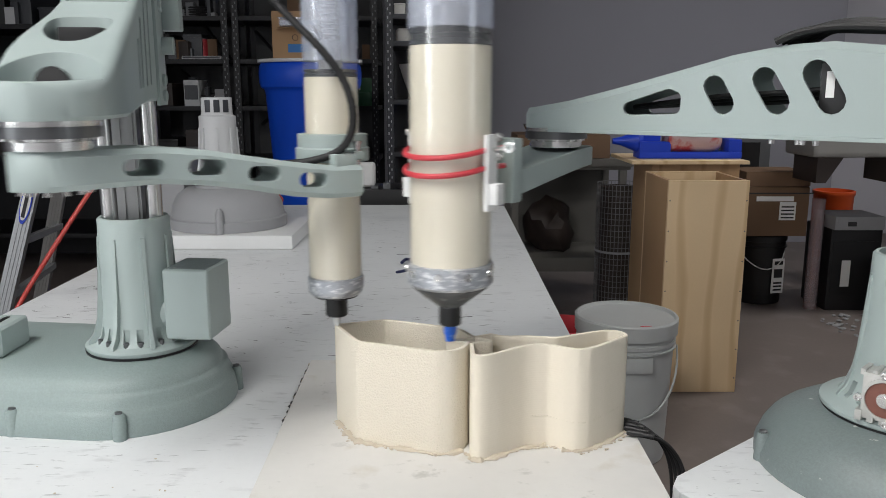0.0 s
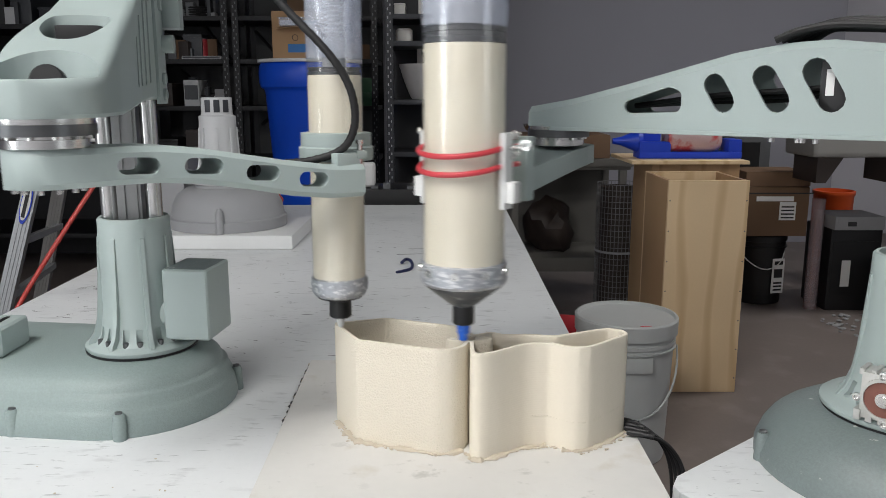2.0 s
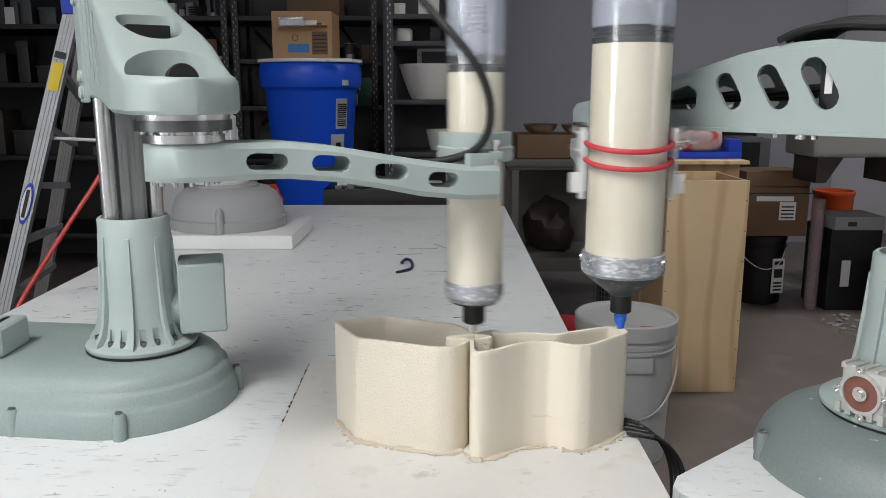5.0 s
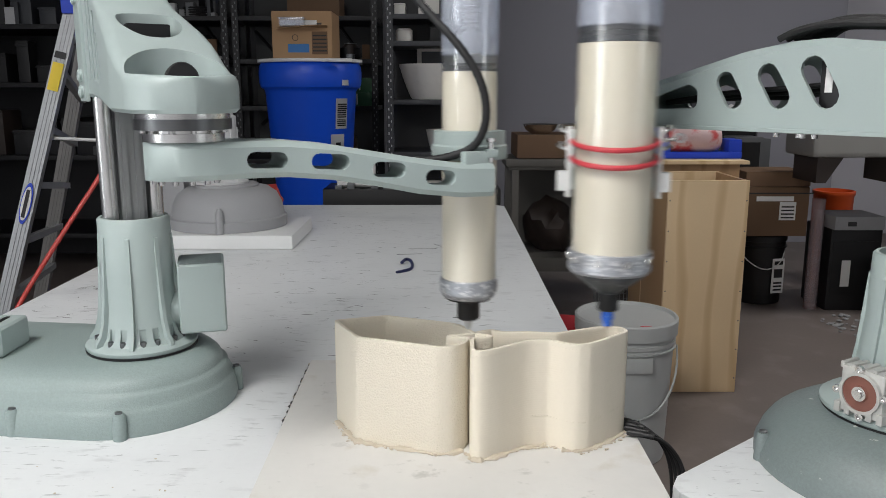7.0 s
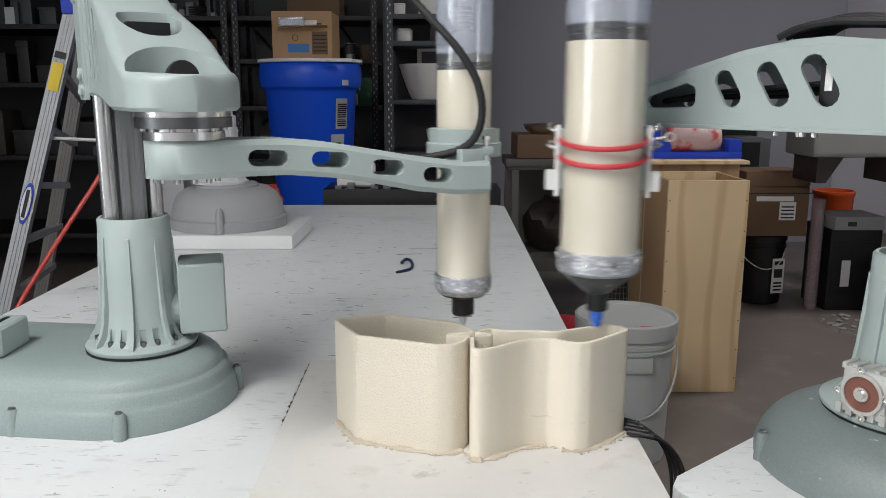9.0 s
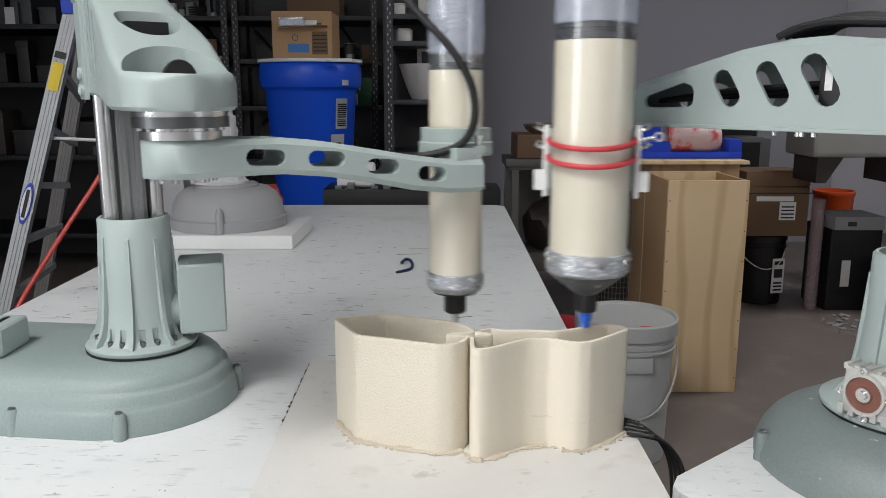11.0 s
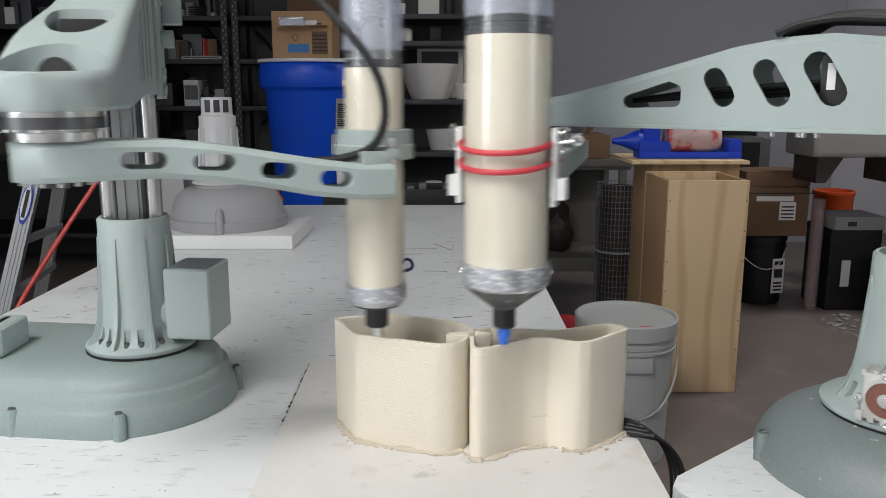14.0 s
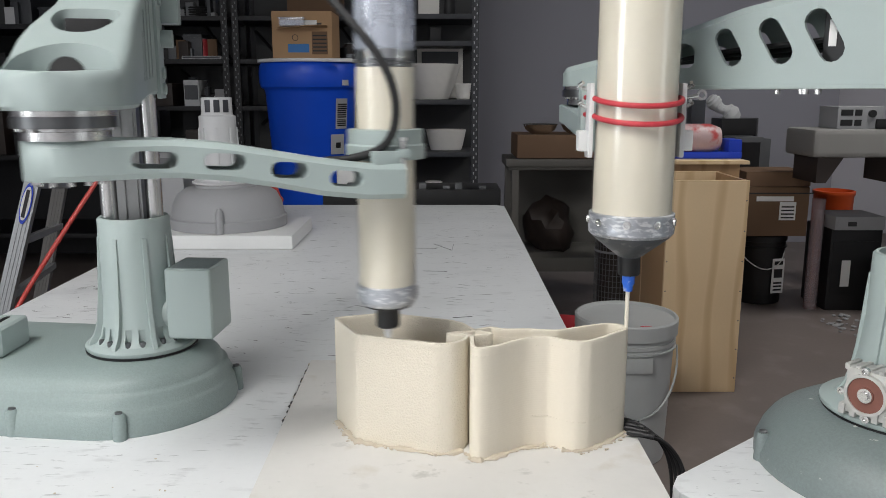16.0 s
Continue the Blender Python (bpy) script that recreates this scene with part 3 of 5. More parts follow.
cutters.append(prism([(0.092, -0.036), (0.112, -0.036), (0.112, 0.036), (0.092, 0.036)], 0.52, 0.72))
for k, (sx, z0, z1) in enumerate(((0.045, 0.464, 0.605), (0.072, 0.462, 0.575), (0.099, 0.460, 0.540), (0.126, 0.458, 0.512))):
    for sy in (-1, 1):
        tmp = slot([(sx, z0), (sx - 0.006, z1)], 0.0046, sy * 0.014, sy * 0.07)
        cutters.append(tmp)
carriage_left = part("upper_arm", carve(body, cutters), PAINT, robot_left, "pale green hollow upper arm with windows and slits", 30)
for sy in (-1, 1):
    part("side_plate", box(-0.046, 0.008, sy * 0.0475 - 0.003, sy * 0.0475 + 0.003, 0.432, 0.70, 0.002), PAINT, carriage_left, "bolted guide plate")
    for bz in (0.445, 0.467, 0.568, 0.592, 0.66):
        at = Matrix.Translation((-0.018, sy * 0.0500, bz)) @ Matrix.Rotation(radians(-90 * sy), 4, "X")
        part("bolt", lathe([(0.0085, 0), (0.0085, 0.004), (0.006, 0.0055), (0.0055, 0.003), (0.002, 0.003)], 18, m=at), PAINT, carriage_left, "recessed round bolt")
part("drive_belt", lathe([(0.0155, -0.007), (0.017, -0.005), (0.017, 0.005), (0.0155, 0.007)], 26, m=Matrix.Translation((L1_L - 0.012, 0.004, 0.458)) @ Matrix.Rotation(radians(80), 4, "Y")), RUBBER, carriage_left, "black ribbed cable loop in the elbow")
# added block, black so that the arm's window looks dark inside
part("dark_insert", box(0.1735, 0.196, -0.0245, 0.0245, 0.4405, 0.523, 0.003), BLACK, carriage_left, "added black block for the dark hollow inside the arm")
part("gear_rack", box(0.093, 0.111, -0.034, 0.034, 0.5205, 0.548), BLACK, carriage_left, "dark belt in the arm's top")
for k in range(11):
    part("rack_tooth", box(0.112, 0.1165, -0.031 + 0.006 * k, -0.028 + 0.006 * k, 0.530, 0.556, 0.0006), BLACK, carriage_left, "black belt tooth")
part("top_block", box(-0.070, -0.037, 0.036, 0.075, 0.537, 0.72, 0.003), PAINT, carriage_left, "pale green cover block")
part("cross_pin", lathe([(0.0, -0.066), (0.0125, -0.066), (0.0125, -0.050), (0.0, -0.050)], 20, False, m=Matrix.Translation((-0.03, 0, 0.515)) @ Matrix.Rotation(radians(90), 4, "X")), PAINT, carriage_left)
bearing(carriage_left, 0.3945, L1_L)

# forearm of the left robot: x from the elbow to the tube
prof_top = [(-0.06, 0.394), (0.05, 0.394), (0.10, 0.393), (0.15, 0.388), (0.20, 0.379), (0.25, 0.370), (0.30, 0.363), (0.36, 0.361)]
prof_bot = [(-0.06, 0.355), (0.05, 0.355), (0.10, 0.354), (0.15, 0.349), (0.20, 0.340), (0.25, 0.329), (0.30, 0.323), (0.36, 0.322)]


def fore_half(x):
    if x < 0:
        return math.sqrt(max(1e-7, 0.0415 ** 2 - x * x))
    return float(np.interp(x, [0, 0.03, 0.08, 0.21, 0.29, 0.36], [0.0415, 0.041, 0.034, 0.026, 0.014, 0.010]))


def fore_mid(x):
    """The forearm bends aside near its end, to pass before the tube."""
    return float(np.interp(x, [0.10, 0.21, 0.30, 0.37], [0.0, -0.020, -0.046, -0.056]))


fore = []
for i in range(52):
    x = -0.0414 + (0.342 + 0.0414) * i / 51
    zt, zb = float(np.interp(x, *zip(*prof_top))), float(np.interp(x, *zip(*prof_bot)))
    w, c = fore_half(x), 0.006
    c = min(c, w * 0.6)
    q = fore_mid(x)
    fore.append([(x, q + dy, z) for dy, z in ((-w + c, zb), (w - c, zb), (w, zb + c), (w, zt - c), (w - c, zt), (-w + c, zt), (-w, zt - c), (-w, zb + c))])
cutters = []
for sx, sz, ln in ((0.078, 0.3735, 0.040), (0.147, 0.3695, 0.037), (0.213, 0.3585, 0.034), (0.274, 0.3475, 0.031)):
    cutters.append(slot([(sx - ln / 2 + 0.006, sz + 0.0008), (sx + ln / 2 - 0.006, sz - 0.0008)], 0.0088, -0.09, 0.09))
forearm_left = part("forearm", carve(loft(fore), cutters), PAINT, robot_left, "pale green slender forearm with four slots", 40)
clampring = lathe([(0.0362, 0.364), (0.046, 0.364), (0.047, 0.366), (0.047, 0.380), (0.0445, 0.382), (0.0445, 0.398), (0.0362, 0.399)], 40, False, True, m=Matrix.Translation((L2_L, 0, 0)))
part("tube_clamp", clampring, PAINT, forearm_left, "pale green clamp ring round the tube")
part("clamp_end", box(0.306, 0.338, -0.056, -0.042, 0.355, 0.376, 0.003), PAINT, forearm_left)
for sy in (-1, 1):
    part("clamp_lug", box(L2_L - 0.007, L2_L + 0.008, sy * 0.049 - 0.008, sy * 0.049 + 0.008, 0.368, 0.378, 0.002), PAINT, forearm_left)
    part("clamp_screw", lathe([(0.0035, 0.360), (0.0035, 0.386), (0.0055, 0.3865), (0.0055, 0.391)], 10, m=Matrix.Translation((L2_L, sy * 0.0515, 0))), STEEL, forearm_left, "steel clamp screw")

for k in range(12):
    a = 2 * math.pi * k / 12
    part("bolt", lathe([(0.0, 0.3505), (0.0032, 0.3505), (0.0032, 0.3548)], 8, False, m=Matrix.Translation((0.032 * math.cos(a), 0.032 * math.sin(a), 0))), STEEL, forearm_left, "steel bolt end under the elbow")

# right robot
robot_right = thing("robot_arm", pose(*AX_R, TABLE), "pale green long-reach robot arm on a domed base", "robot arm", "robot arms")
robot_base(robot_right, 0.20, -25, True, bosses=((-0.162, 0.02), (-0.05, 0.155)))
tower_right, mt = robot_tower(robot_right, 0, 0.277, 0.70, flare=0.14, slim=1.0)
gm = Matrix.Rotation(radians(81), 4, "Z") @ Matrix.Translation((0.084, 0, 0.126)) @ Matrix.Scale(0.88, 4) @ Matrix.Rotation(radians(90), 4, "Y")
gear = part("gearbox", box(-0.031, 0.031, -0.029, 0.029, -0.02, 0.016, 0.003), GEARBOX, tower_right, "cast worm gearbox smeared with clay")
gear.data.transform(gm)
for k in range(5):
    part("cooling_fin", box(0.020 + 0.0, 0.034, -0.034 + 0.0145 * k, -0.026 + 0.0145 * k, -0.019, 0.019, 0.001, m=gm), GEARBOX, gear)
    part("cooling_fin", box(-0.034, -0.026, -0.033 + 0.0145 * k, -0.027 + 0.0145 * k, -0.018, 0.014, 0.001, m=gm), GEARBOX, gear)
part("flange_ring", lathe([(0.0235, 0.016), (0.0275, 0.016), (0.0275, 0.0215), (0.0235, 0.0215)], 40, False, True, m=gm), GEARBOX, gear)
part("shaft_disc", lathe([(0.0235, 0.014), (0.0235, 0.019), (0.011, 0.0195), (0.0105, 0.021), (0.0, 0.021)], 40, False, m=gm), RUST, gear, "brown-red shaft cover disc")
part("shaft_hub", lathe([(0.0095, 0.0205), (0.0095, 0.0225), (0.006, 0.0225), (0.0055, 0.026), (0.0, 0.026)], 30, False, m=gm), STEEL, gear, "steel shaft end")
for i in range(4):
    a = math.pi / 2 * i + 0.1
    part("bolt", lathe([(0.0052, 0.0162), (0.0052, 0.022), (0.003, 0.0222), (0.0028, 0.019)], 12, m=gm @ Matrix.Translation((0.0315 * math.cos(a), 0.0315 * math.sin(a), 0))), STEEL, gear)

top_r = [(-0.09, 0.497), (0.0, 0.497), (0.059, 0.501), (0.109, 0.507), (0.156, 0.505), (0.219, 0.495), (0.287, 0.477), (0.36, 0.458), (0.44, 0.439), (0.50, 0.429), (0.53, 0.427)]


def r_half(x):
    base = float(np.interp(x, [-0.1, 0.15, L1_R], [0.062, 0.055, 0.045]))
    return base if x < L1_R else math.sqrt(max(1e-7, 0.045 ** 2 - (x - L1_R) ** 2))


arm = []
for i in range(60):
    x = -0.09 + (L1_R + 0.0449 + 0.09) * i / 59
    zt, w = float(np.interp(x, *zip(*top_r))), r_half(x)
    c = min(0.009, w * 0.5)
    arm.append([(x, -w, 0.400), (x, w, 0.400), (x, w, zt - c), (x, w - c, zt), (x, -w + c, zt), (x, -w, zt - c)])
inner = []
for i in range(40):
    x = -0.02 + (L1_R - 0.05 + 0.02) * i / 39
    zt, w = float(np.interp(x, *zip(*top_r))) - 0.006, r_half(x) - 0.006
    inner.append([(x, -w, 0.408), (x, w, 0.408), (x, w, zt), (x, -w, zt)])
cutters = [loft(inner)]
for pts, r in (([(0.349, 0.4295), (0.289, 0.4315), (0.289, 0.443), (0.297, 0.446)], 0.0085), ([(0.227, 0.436), (0.240, 0.458)], 0.0128), ([(0.164, 0.438), (0.181, 0.466)], 0.0138), ([(0.105, 0.440), (0.124, 0.472)], 0.0150)):
    cutters.append(slot(pts, r, -0.1, 0.1))
carriage_right = part("upper_arm", carve(loft(arm), cutters), PAINT, robot_right, "pale green long tapering upper arm with four slots", 30)
part("bottom_flange", prism([(-0.09, -0.066), (0.15, -0.059), (0.47, -0.047), (0.47, 0.047), (0.15, 0.059), (-0.09, 0.066)], 0.395, 0.4, 0.001), PAINT, carriage_right)
part("drive_motor", box(0.088, 0.122, 0.0, 0.040, 0.412, 0.485, 0.004), BLACK, carriage_right, "black motor inside the arm")
part("motor_label", box(0.106, 0.115, 0.0402, 0.0412, 0.444, 0.474), PAPER, carriage_right, "white printed label")
for k in range(3):
    part("inner_cable", pipe(smooth_path([(0.06, 0.02 - 0.012 * k, 0.46), (0.15, 0.025 - 0.014 * k, 0.45 - 0.006 * k), (0.25, 0.015 - 0.01 * k, 0.445 - 0.004 * k), (0.36, 0.005, 0.43)], 2), 0.0035, 8), RUBBER, carriage_right, "black cable inside the arm")
for bx, bz in ((0.048, 0.43), (0.046, 0.409)):
    part("bolt", lathe([(0.005, 0), (0.005, 0.006), (0.003, 0.0065)], 10, m=Matrix.Translation((bx - 0.03, 0.061, bz)) @ Matrix.Rotation(radians(-90), 4, "X")), STEEL, carriage_right)
for bx in (0.115, 0.12, 0.15, 0.10):
    part("bolt", lathe([(0.004, 0.389), (0.004, 0.395)], 10, m=Matrix.Translation((bx + 0.02, 0.05 - bx * 0.05, 0))), STEEL, carriage_right)
for k in range(7):
    off = 0.004 * k
    part("cable", pipe(smooth_path([(0.172 - off, 0.05 - 0.012 * k, 0.508), (0.15 - off, 0.05 - 0.012 * k, 0.518 + 0.001 * k), (0.11, 0.048 - 0.012 * k, 0.524 + 0.003 * (k % 3)), (0.06, 0.05 - 0.011 * k, 0.520 + 0.004 * (k % 3)), (0.0, 0.05 - 0.012 * k, 0.514), (-0.06, 0.04 - 0.010 * k, 0.507)], 3), 0.0043, 8), RUBBER, carriage_right, "thick black cable of the bundle")
bearing(carriage_right, 0.372, L1_R, 0.045)

slab_r = [(-0.05, -0.032), (-0.03, -0.045), (0.0, -0.048), (0.04, -0.044), (0.190, -0.036), (0.207, -0.030), (0.207, 0.030), (0.190, 0.036), (0.04, 0.044), (0.0, 0.048), (-0.03, 0.045), (-0.05, 0.032)]
fr = prism(slab_r, 0.345, 0.372, 0.003)
for v in fr.verts:
    k = max(0, min(1, v.co.x / 0.19))
    v.co.z += -0.024 * k if v.co.z > 0.36 else -0.030 * k
forearm_right = part("forearm", fr, PAINT, robot_right, "pale green tapering forearm slab")
for sy in (-1, 1):
    part("clamp_plate", box(0.236, 0.258, sy * 0.0565 - 0.003, sy * 0.0565 + 0.003, 0.312, 0.402, 0.002), WHITE, forearm_right, "white clamp plate beside the tube")
    part("clamp_block", box(0.238, 0.255, sy * 0.065 - 0.006, sy * 0.065 + 0.006, 0.320, 0.345, 0.002), WHITE, forearm_right, "white clamp block")
    for bz in (0.394, 0.372):
        part("strap_hook", pipe([(0.240, sy * 0.056, bz), (0.240, sy * 0.066, bz + 0.003), (0.246, sy * 0.070, bz + 0.006), (0.250, sy * 0.066, bz + 0.009)], 0.0026, 8), STEEL, forearm_right, "bent steel strap hook")
part("eye_bolt", lathe([(0.0035, -0.002), (0.0065, -0.002), (0.0065, 0.002), (0.0035, 0.002)], 18, False, True, m=Matrix.Translation((0.246, 0.081, 0.388)) @ Matrix.Rotation(radians(90), 4, "Y")), STEEL, forearm_right, "steel eye bolt")
part("eye_shank", pipe([(0.246, 0.058, 0.384), (0.246, 0.076, 0.387)], 0.0026, 8), STEEL, forearm_right)
part("clamp_back", box(0.176, 0.198, -0.058, 0.058, 0.315, 0.395, 0.004), PAINT, forearm_right)
for piece in forearm_right.children:
    piece.data.transform(Matrix.Translation((0.015, 0, 0)))


# ---------------------------------------------------------------- extruders
def extruder(name, r, tip, collar, label, hose):
    """A clear tube packed with clay; its own space has the nozzle's mouth at the origin and the robot's forearm along -x."""
    e = thing(name, pose(0, 0, 0), label, "clay extruder", "clay extruders")
    z0 = tip
    clay_top = hose["clay"]
    part("clay_charge", lathe([(r * 0.955, z0 + 0.004), (r * 0.955, clay_top - 0.003), (r * 0.94, clay_top)], 48), CLAY, e, "smooth cream clay filling the tube")
    mid, up = clay_top + 0.020, hose["plunger"] / 0.019
    part("tube", lathe([(r, z0), (r, mid), (r * 0.965, mid), (r * 0.965, z0)], 56, False, True), CLEAR, e, "clear acrylic tube")
    part("upper_tube", lathe([(r, mid), (r, 0.62), (r * 0.965, 0.62), (r * 0.965, mid)], 56, False, True), HAZY, e, "hazy emptied upper part of the clear tube")
    pl = part("plunger", lathe([(r * k, clay_top + up * z) for k, z in ((0.95, 0.001), (0.955, 0.004), (0.955, 0.007), (0.90, 0.008), (0.90, 0.0125), (0.955, 0.0135), (0.955, 0.0185), (0.8, 0.019))], 40), GASKET, e, "dark ringed plunger")
    part("plunger_stem", lathe([(r * 0.42, clay_top + hose["plunger"]), (r * 0.42, clay_top + 0.045), (r * 0.2, clay_top + 0.046), (r * 0.2, 0.61)], 24), GASKET if r > 0.04 else PRIMER_LIGHT, pl, "grey plunger stem")
    thread = bmesh.new()
    for k in range(22):
        lathe([(r * 0.2, clay_top + 0.050 + 0.006 * k), (r * 0.36, clay_top + 0.052 + 0.006 * k), (r * 0.2, clay_top + 0.054 + 0.006 * k)], 20, False, bm=thread)
    part("screw_thread", thread, PRIMER_LIGHT, pl, "grey screw thread")
    part("collar", lathe(collar, 48, False, True), TAPE, e, "silver-taped crumpled collar")
    for i in range(9 if r > 0.04 else 0):
        a = 2 * math.pi * i / 9 + 0.35
        at = Matrix.Rotation(a, 4, "Z") @ Matrix.Translation((r * 1.042, 0, tip + 0.002)) @ Matrix.Rotation(radians(90), 4, "Y")
        part("screw", lathe([(0.0052, 0), (0.0050, 0.0022), (0.0030, 0.0024), (0.0026, 0.0008), (0.0, 0.0008)], 14, False, m=at), STEEL, e, "small steel screw")
    return e


T_L, T_R = 0.060, 0.090
ext_left = extruder("clay_extruder", 0.0352, 0.064, [(0.0355, 0.070), (0.0370, 0.069), (0.0375, 0.060), (0.0368, 0.057), (0.0372, 0.053), (0.0335, 0.046), (0.030, 0.044), (0.030, 0.070)],
                    "slim clear clay tube with dark nozzle held by the forearm", {"clay": 0.3275, "plunger": 0.0095})
part("nozzle_cap", lathe([(0.031, 0.047), (0.029, 0.042), (0.0155, 0.038), (0.0145, 0.036), (0.0145, 0.016), (0.0125, 0.014), (0.006, 0.0135)], 32), BLACK, ext_left, "black nozzle cap")
part("nozzle", lathe([(0.006, 0.0145), (0.0045, 0.004), (0.003, 0.0), (0.0005, 0.0)], 20), WHITE, ext_left, "short pale nozzle tip")
hp = [(-0.0746, 0.0, 0.222), (-0.052, -0.022, 0.224), (-0.022, -0.047, 0.236), (-0.011, -0.058, 0.260), (-0.010, -0.059, 0.292), (-0.018, -0.052, 0.325), (-0.037, -0.034, 0.36), (-0.057, -0.006, 0.392), (-0.0756, 0.02, 0.425), (-0.11, 0.04, 0.475), (-0.15, 0.06, 0.54)]
hose_pts = smooth_path(hp, 3)
part("hose", pipe(hose_pts, [0.0045 + 0.0006 * (k % 2) for k in range(len(hose_pts))], 12), RUBBER, ext_left, "black braided hose looping up beside the tube")
ext_right = extruder("clay_extruder", 0.0508, 0.091, [(0.0512, 0.103), (0.0530, 0.102), (0.0532, 0.092), (0.0524, 0.089), (0.0534, 0.084), (0.0530, 0.078), (0.0500, 0.0745), (0.046, 0.0745), (0.046, 0.103)],
                     "wide clear clay tube with dark cone and blue nozzle", {"clay": 0.362, "plunger": 0.019})
part("cone", lathe([(0.050, 0.0755), (0.048, 0.072), (0.0165, 0.047), (0.0140, 0.046), (0.0140, 0.045)], 40), CONE, ext_right, "dark clay-smeared cone")
part("nozzle_cap", lathe([(0.0138, 0.0470), (0.0138, 0.023), (0.0125, 0.0215), (0.008, 0.0213)], 28), BLACK, ext_right, "black nozzle socket")
part("nozzle", lathe([(0.0082, 0.023), (0.0080, 0.010), (0.0066, 0.0075), (0.0056, 0.0), (0.0030, 0.0), (0.0026, 0.021)], 24), BLUE_TIP, ext_right, "blue nozzle smeared with clay")
for zz in (0.222, 0.243):
    ring = [(0.0535 * math.cos(a) + 0.002, 0.0535 * math.sin(a), zz - 0.009 * math.cos(a)) for a in [math.pi * (i / 30 - 0.5) for i in range(31)]]
    ring = [(-0.034, -0.0555, zz)] + ring + [(-0.034, 0.0555, zz)]
    part("strap", pipe(ring, 0.0033, 10), RED, ext_right, "red rubber strap round the tube")
strand = link("clay_strand", lathe([(0.0028, 0.0), (0.0026, 0.03), (0.0029, 0.075), (0.0027, 0.10)], 12), CLAY)
tagged(strand, "thin cream strand of clay hanging from the blue nozzle", "clay strand")


# ---------------------------------------------------------------- floor things
def bucket():
    b = thing("bucket", pose(0.60, 2.50, 0) @ Matrix.Diagonal((1.06, 1.06, 1.10, 1)), "white plastic pail with lid and wire handle, on the floor", "bucket")
    part("pail", lathe([(0.128, 0.0), (0.132, 0.004), (0.146, 0.36), (0.151, 0.365), (0.151, 0.375), (0.147, 0.376), (0.148, 0.40), (0.144, 0.40), (0.126, 0.01), (0.0, 0.01)], 48, False), BUCKET, b)
    for z in (0.352,):
        part("rib", lathe([(0.144, z - 0.003), (0.153, z - 0.002), (0.153, z + 0.002), (0.144, z + 0.003)], 48, False, True), BUCKET, b)
    part("lid", lathe([(0.1495, 0.388), (0.156, 0.390), (0.157, 0.432), (0.153, 0.437), (0.147, 0.437), (0.143, 0.428), (0.09, 0.426), (0.0, 0.427)], 56, False), BUCKET, b, "white snap lid with a raised rim")
    part("tear_tab", box(0.015, 0.05, -0.138, -0.118, 0.4285, 0.432, 0.001), RED, b, "small red tear tab")
    hd = [(0.152 * math.cos(a), 0.152 * math.sin(a) * 0.2 - 0.16 * abs(math.sin(a)) * 0.2, 0.345 - 0.19 * math.sin(a)) for a in [math.pi * i / 24 for i in range(25)]]
    part("handle", pipe([(x * 1.02, -abs(y) - 0.12 * math.sin(math.pi * i / 24) - 0.02, z) for i, (x, y, z) in enumerate(hd)], 0.0035, 8), BUCKET, b, "white wire handle")
    part("handle_lug", box(-0.05, 0.05, -0.153, -0.14, 0.30, 0.345, 0.004), BUCKET, b)


bucket()


def open_box(name, m, w, d, h, t, mat, label, category, mat2=None):
    """An open-topped box of boards."""
    o = thing(name, m, label, category)
    part("front_board", box(0, w, 0, t, 0, h, 0.0015), mat, o)
    part("back_board", box(0, w, d - t, d, 0, h, 0.0015), mat, o)
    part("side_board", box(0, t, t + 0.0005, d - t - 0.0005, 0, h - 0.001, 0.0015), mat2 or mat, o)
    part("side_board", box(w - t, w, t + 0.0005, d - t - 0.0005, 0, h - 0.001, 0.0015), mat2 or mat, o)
    part("bottom_board", box(t, w - t, t, d - t, 0.004, 0.02), mat, o)
    return o


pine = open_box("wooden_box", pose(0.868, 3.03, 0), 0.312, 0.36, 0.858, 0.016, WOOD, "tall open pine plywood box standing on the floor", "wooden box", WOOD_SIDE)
for k in range(7):
    for sx in (0.008, 0.304):
        part("nail", lathe([(0.003, 0), (0.003, 0.001)], 8, m=Matrix.Translation((sx, 0.0, 0.06 + 0.12 * k)) @ Matrix.Rotation(radians(90), 4, "X")), STEEL_DARK, pine, "dark nail head")
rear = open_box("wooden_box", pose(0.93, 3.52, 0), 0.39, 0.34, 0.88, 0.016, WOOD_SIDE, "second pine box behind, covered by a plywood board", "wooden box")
lid = link("plywood_board", box(0.825, 1.34, 3.46, 3.90, 0.881, 0.897, 0.002), WOOD)
tagged(lid, "loose plywood board lying on the rear pine box", "board")


def cardboard(name, m, w, d, h, mat, label, tape=True):
    o = thing(name, m, label, "box")
    part("carton", box(0, w, 0, d, 0, h, 0.004), mat, o)
    for k in (0, 1):
        part("flap", box(0.002, w - 0.002, 0.003 + k * d / 2, d / 2 - 0.002 + k * d / 2, h, h + 0.004), mat, o)
    if tape:
        part("tape", box(w * 0.15, w * 0.75, -0.0015, 0.0, h * 0.72, h * 0.82), PAPER, o, "strip of clear tape")
    return o


# drum on its platform with a carton on the lid
plat = thing("platform", pose(-0.78, 4.6, 0), "dark low steel platform under the drum", "platform")
part("deck", box(-0.34, 0.34, -0.34, 0.34, 0.44, 0.49, 0.004), SHELFM, plat)
for sx in (-0.3, 0.3):
    for sy in (-0.3, 0.3):
        part("leg", box(sx - 0.03, sx + 0.03, sy - 0.03, sy + 0.03, 0, 0.44), SHELFM, plat)
drum = thing("drum", pose(-0.752, 4.6, 0.492), "bright blue tapered plastic drum with pale rim and labels", "drum")
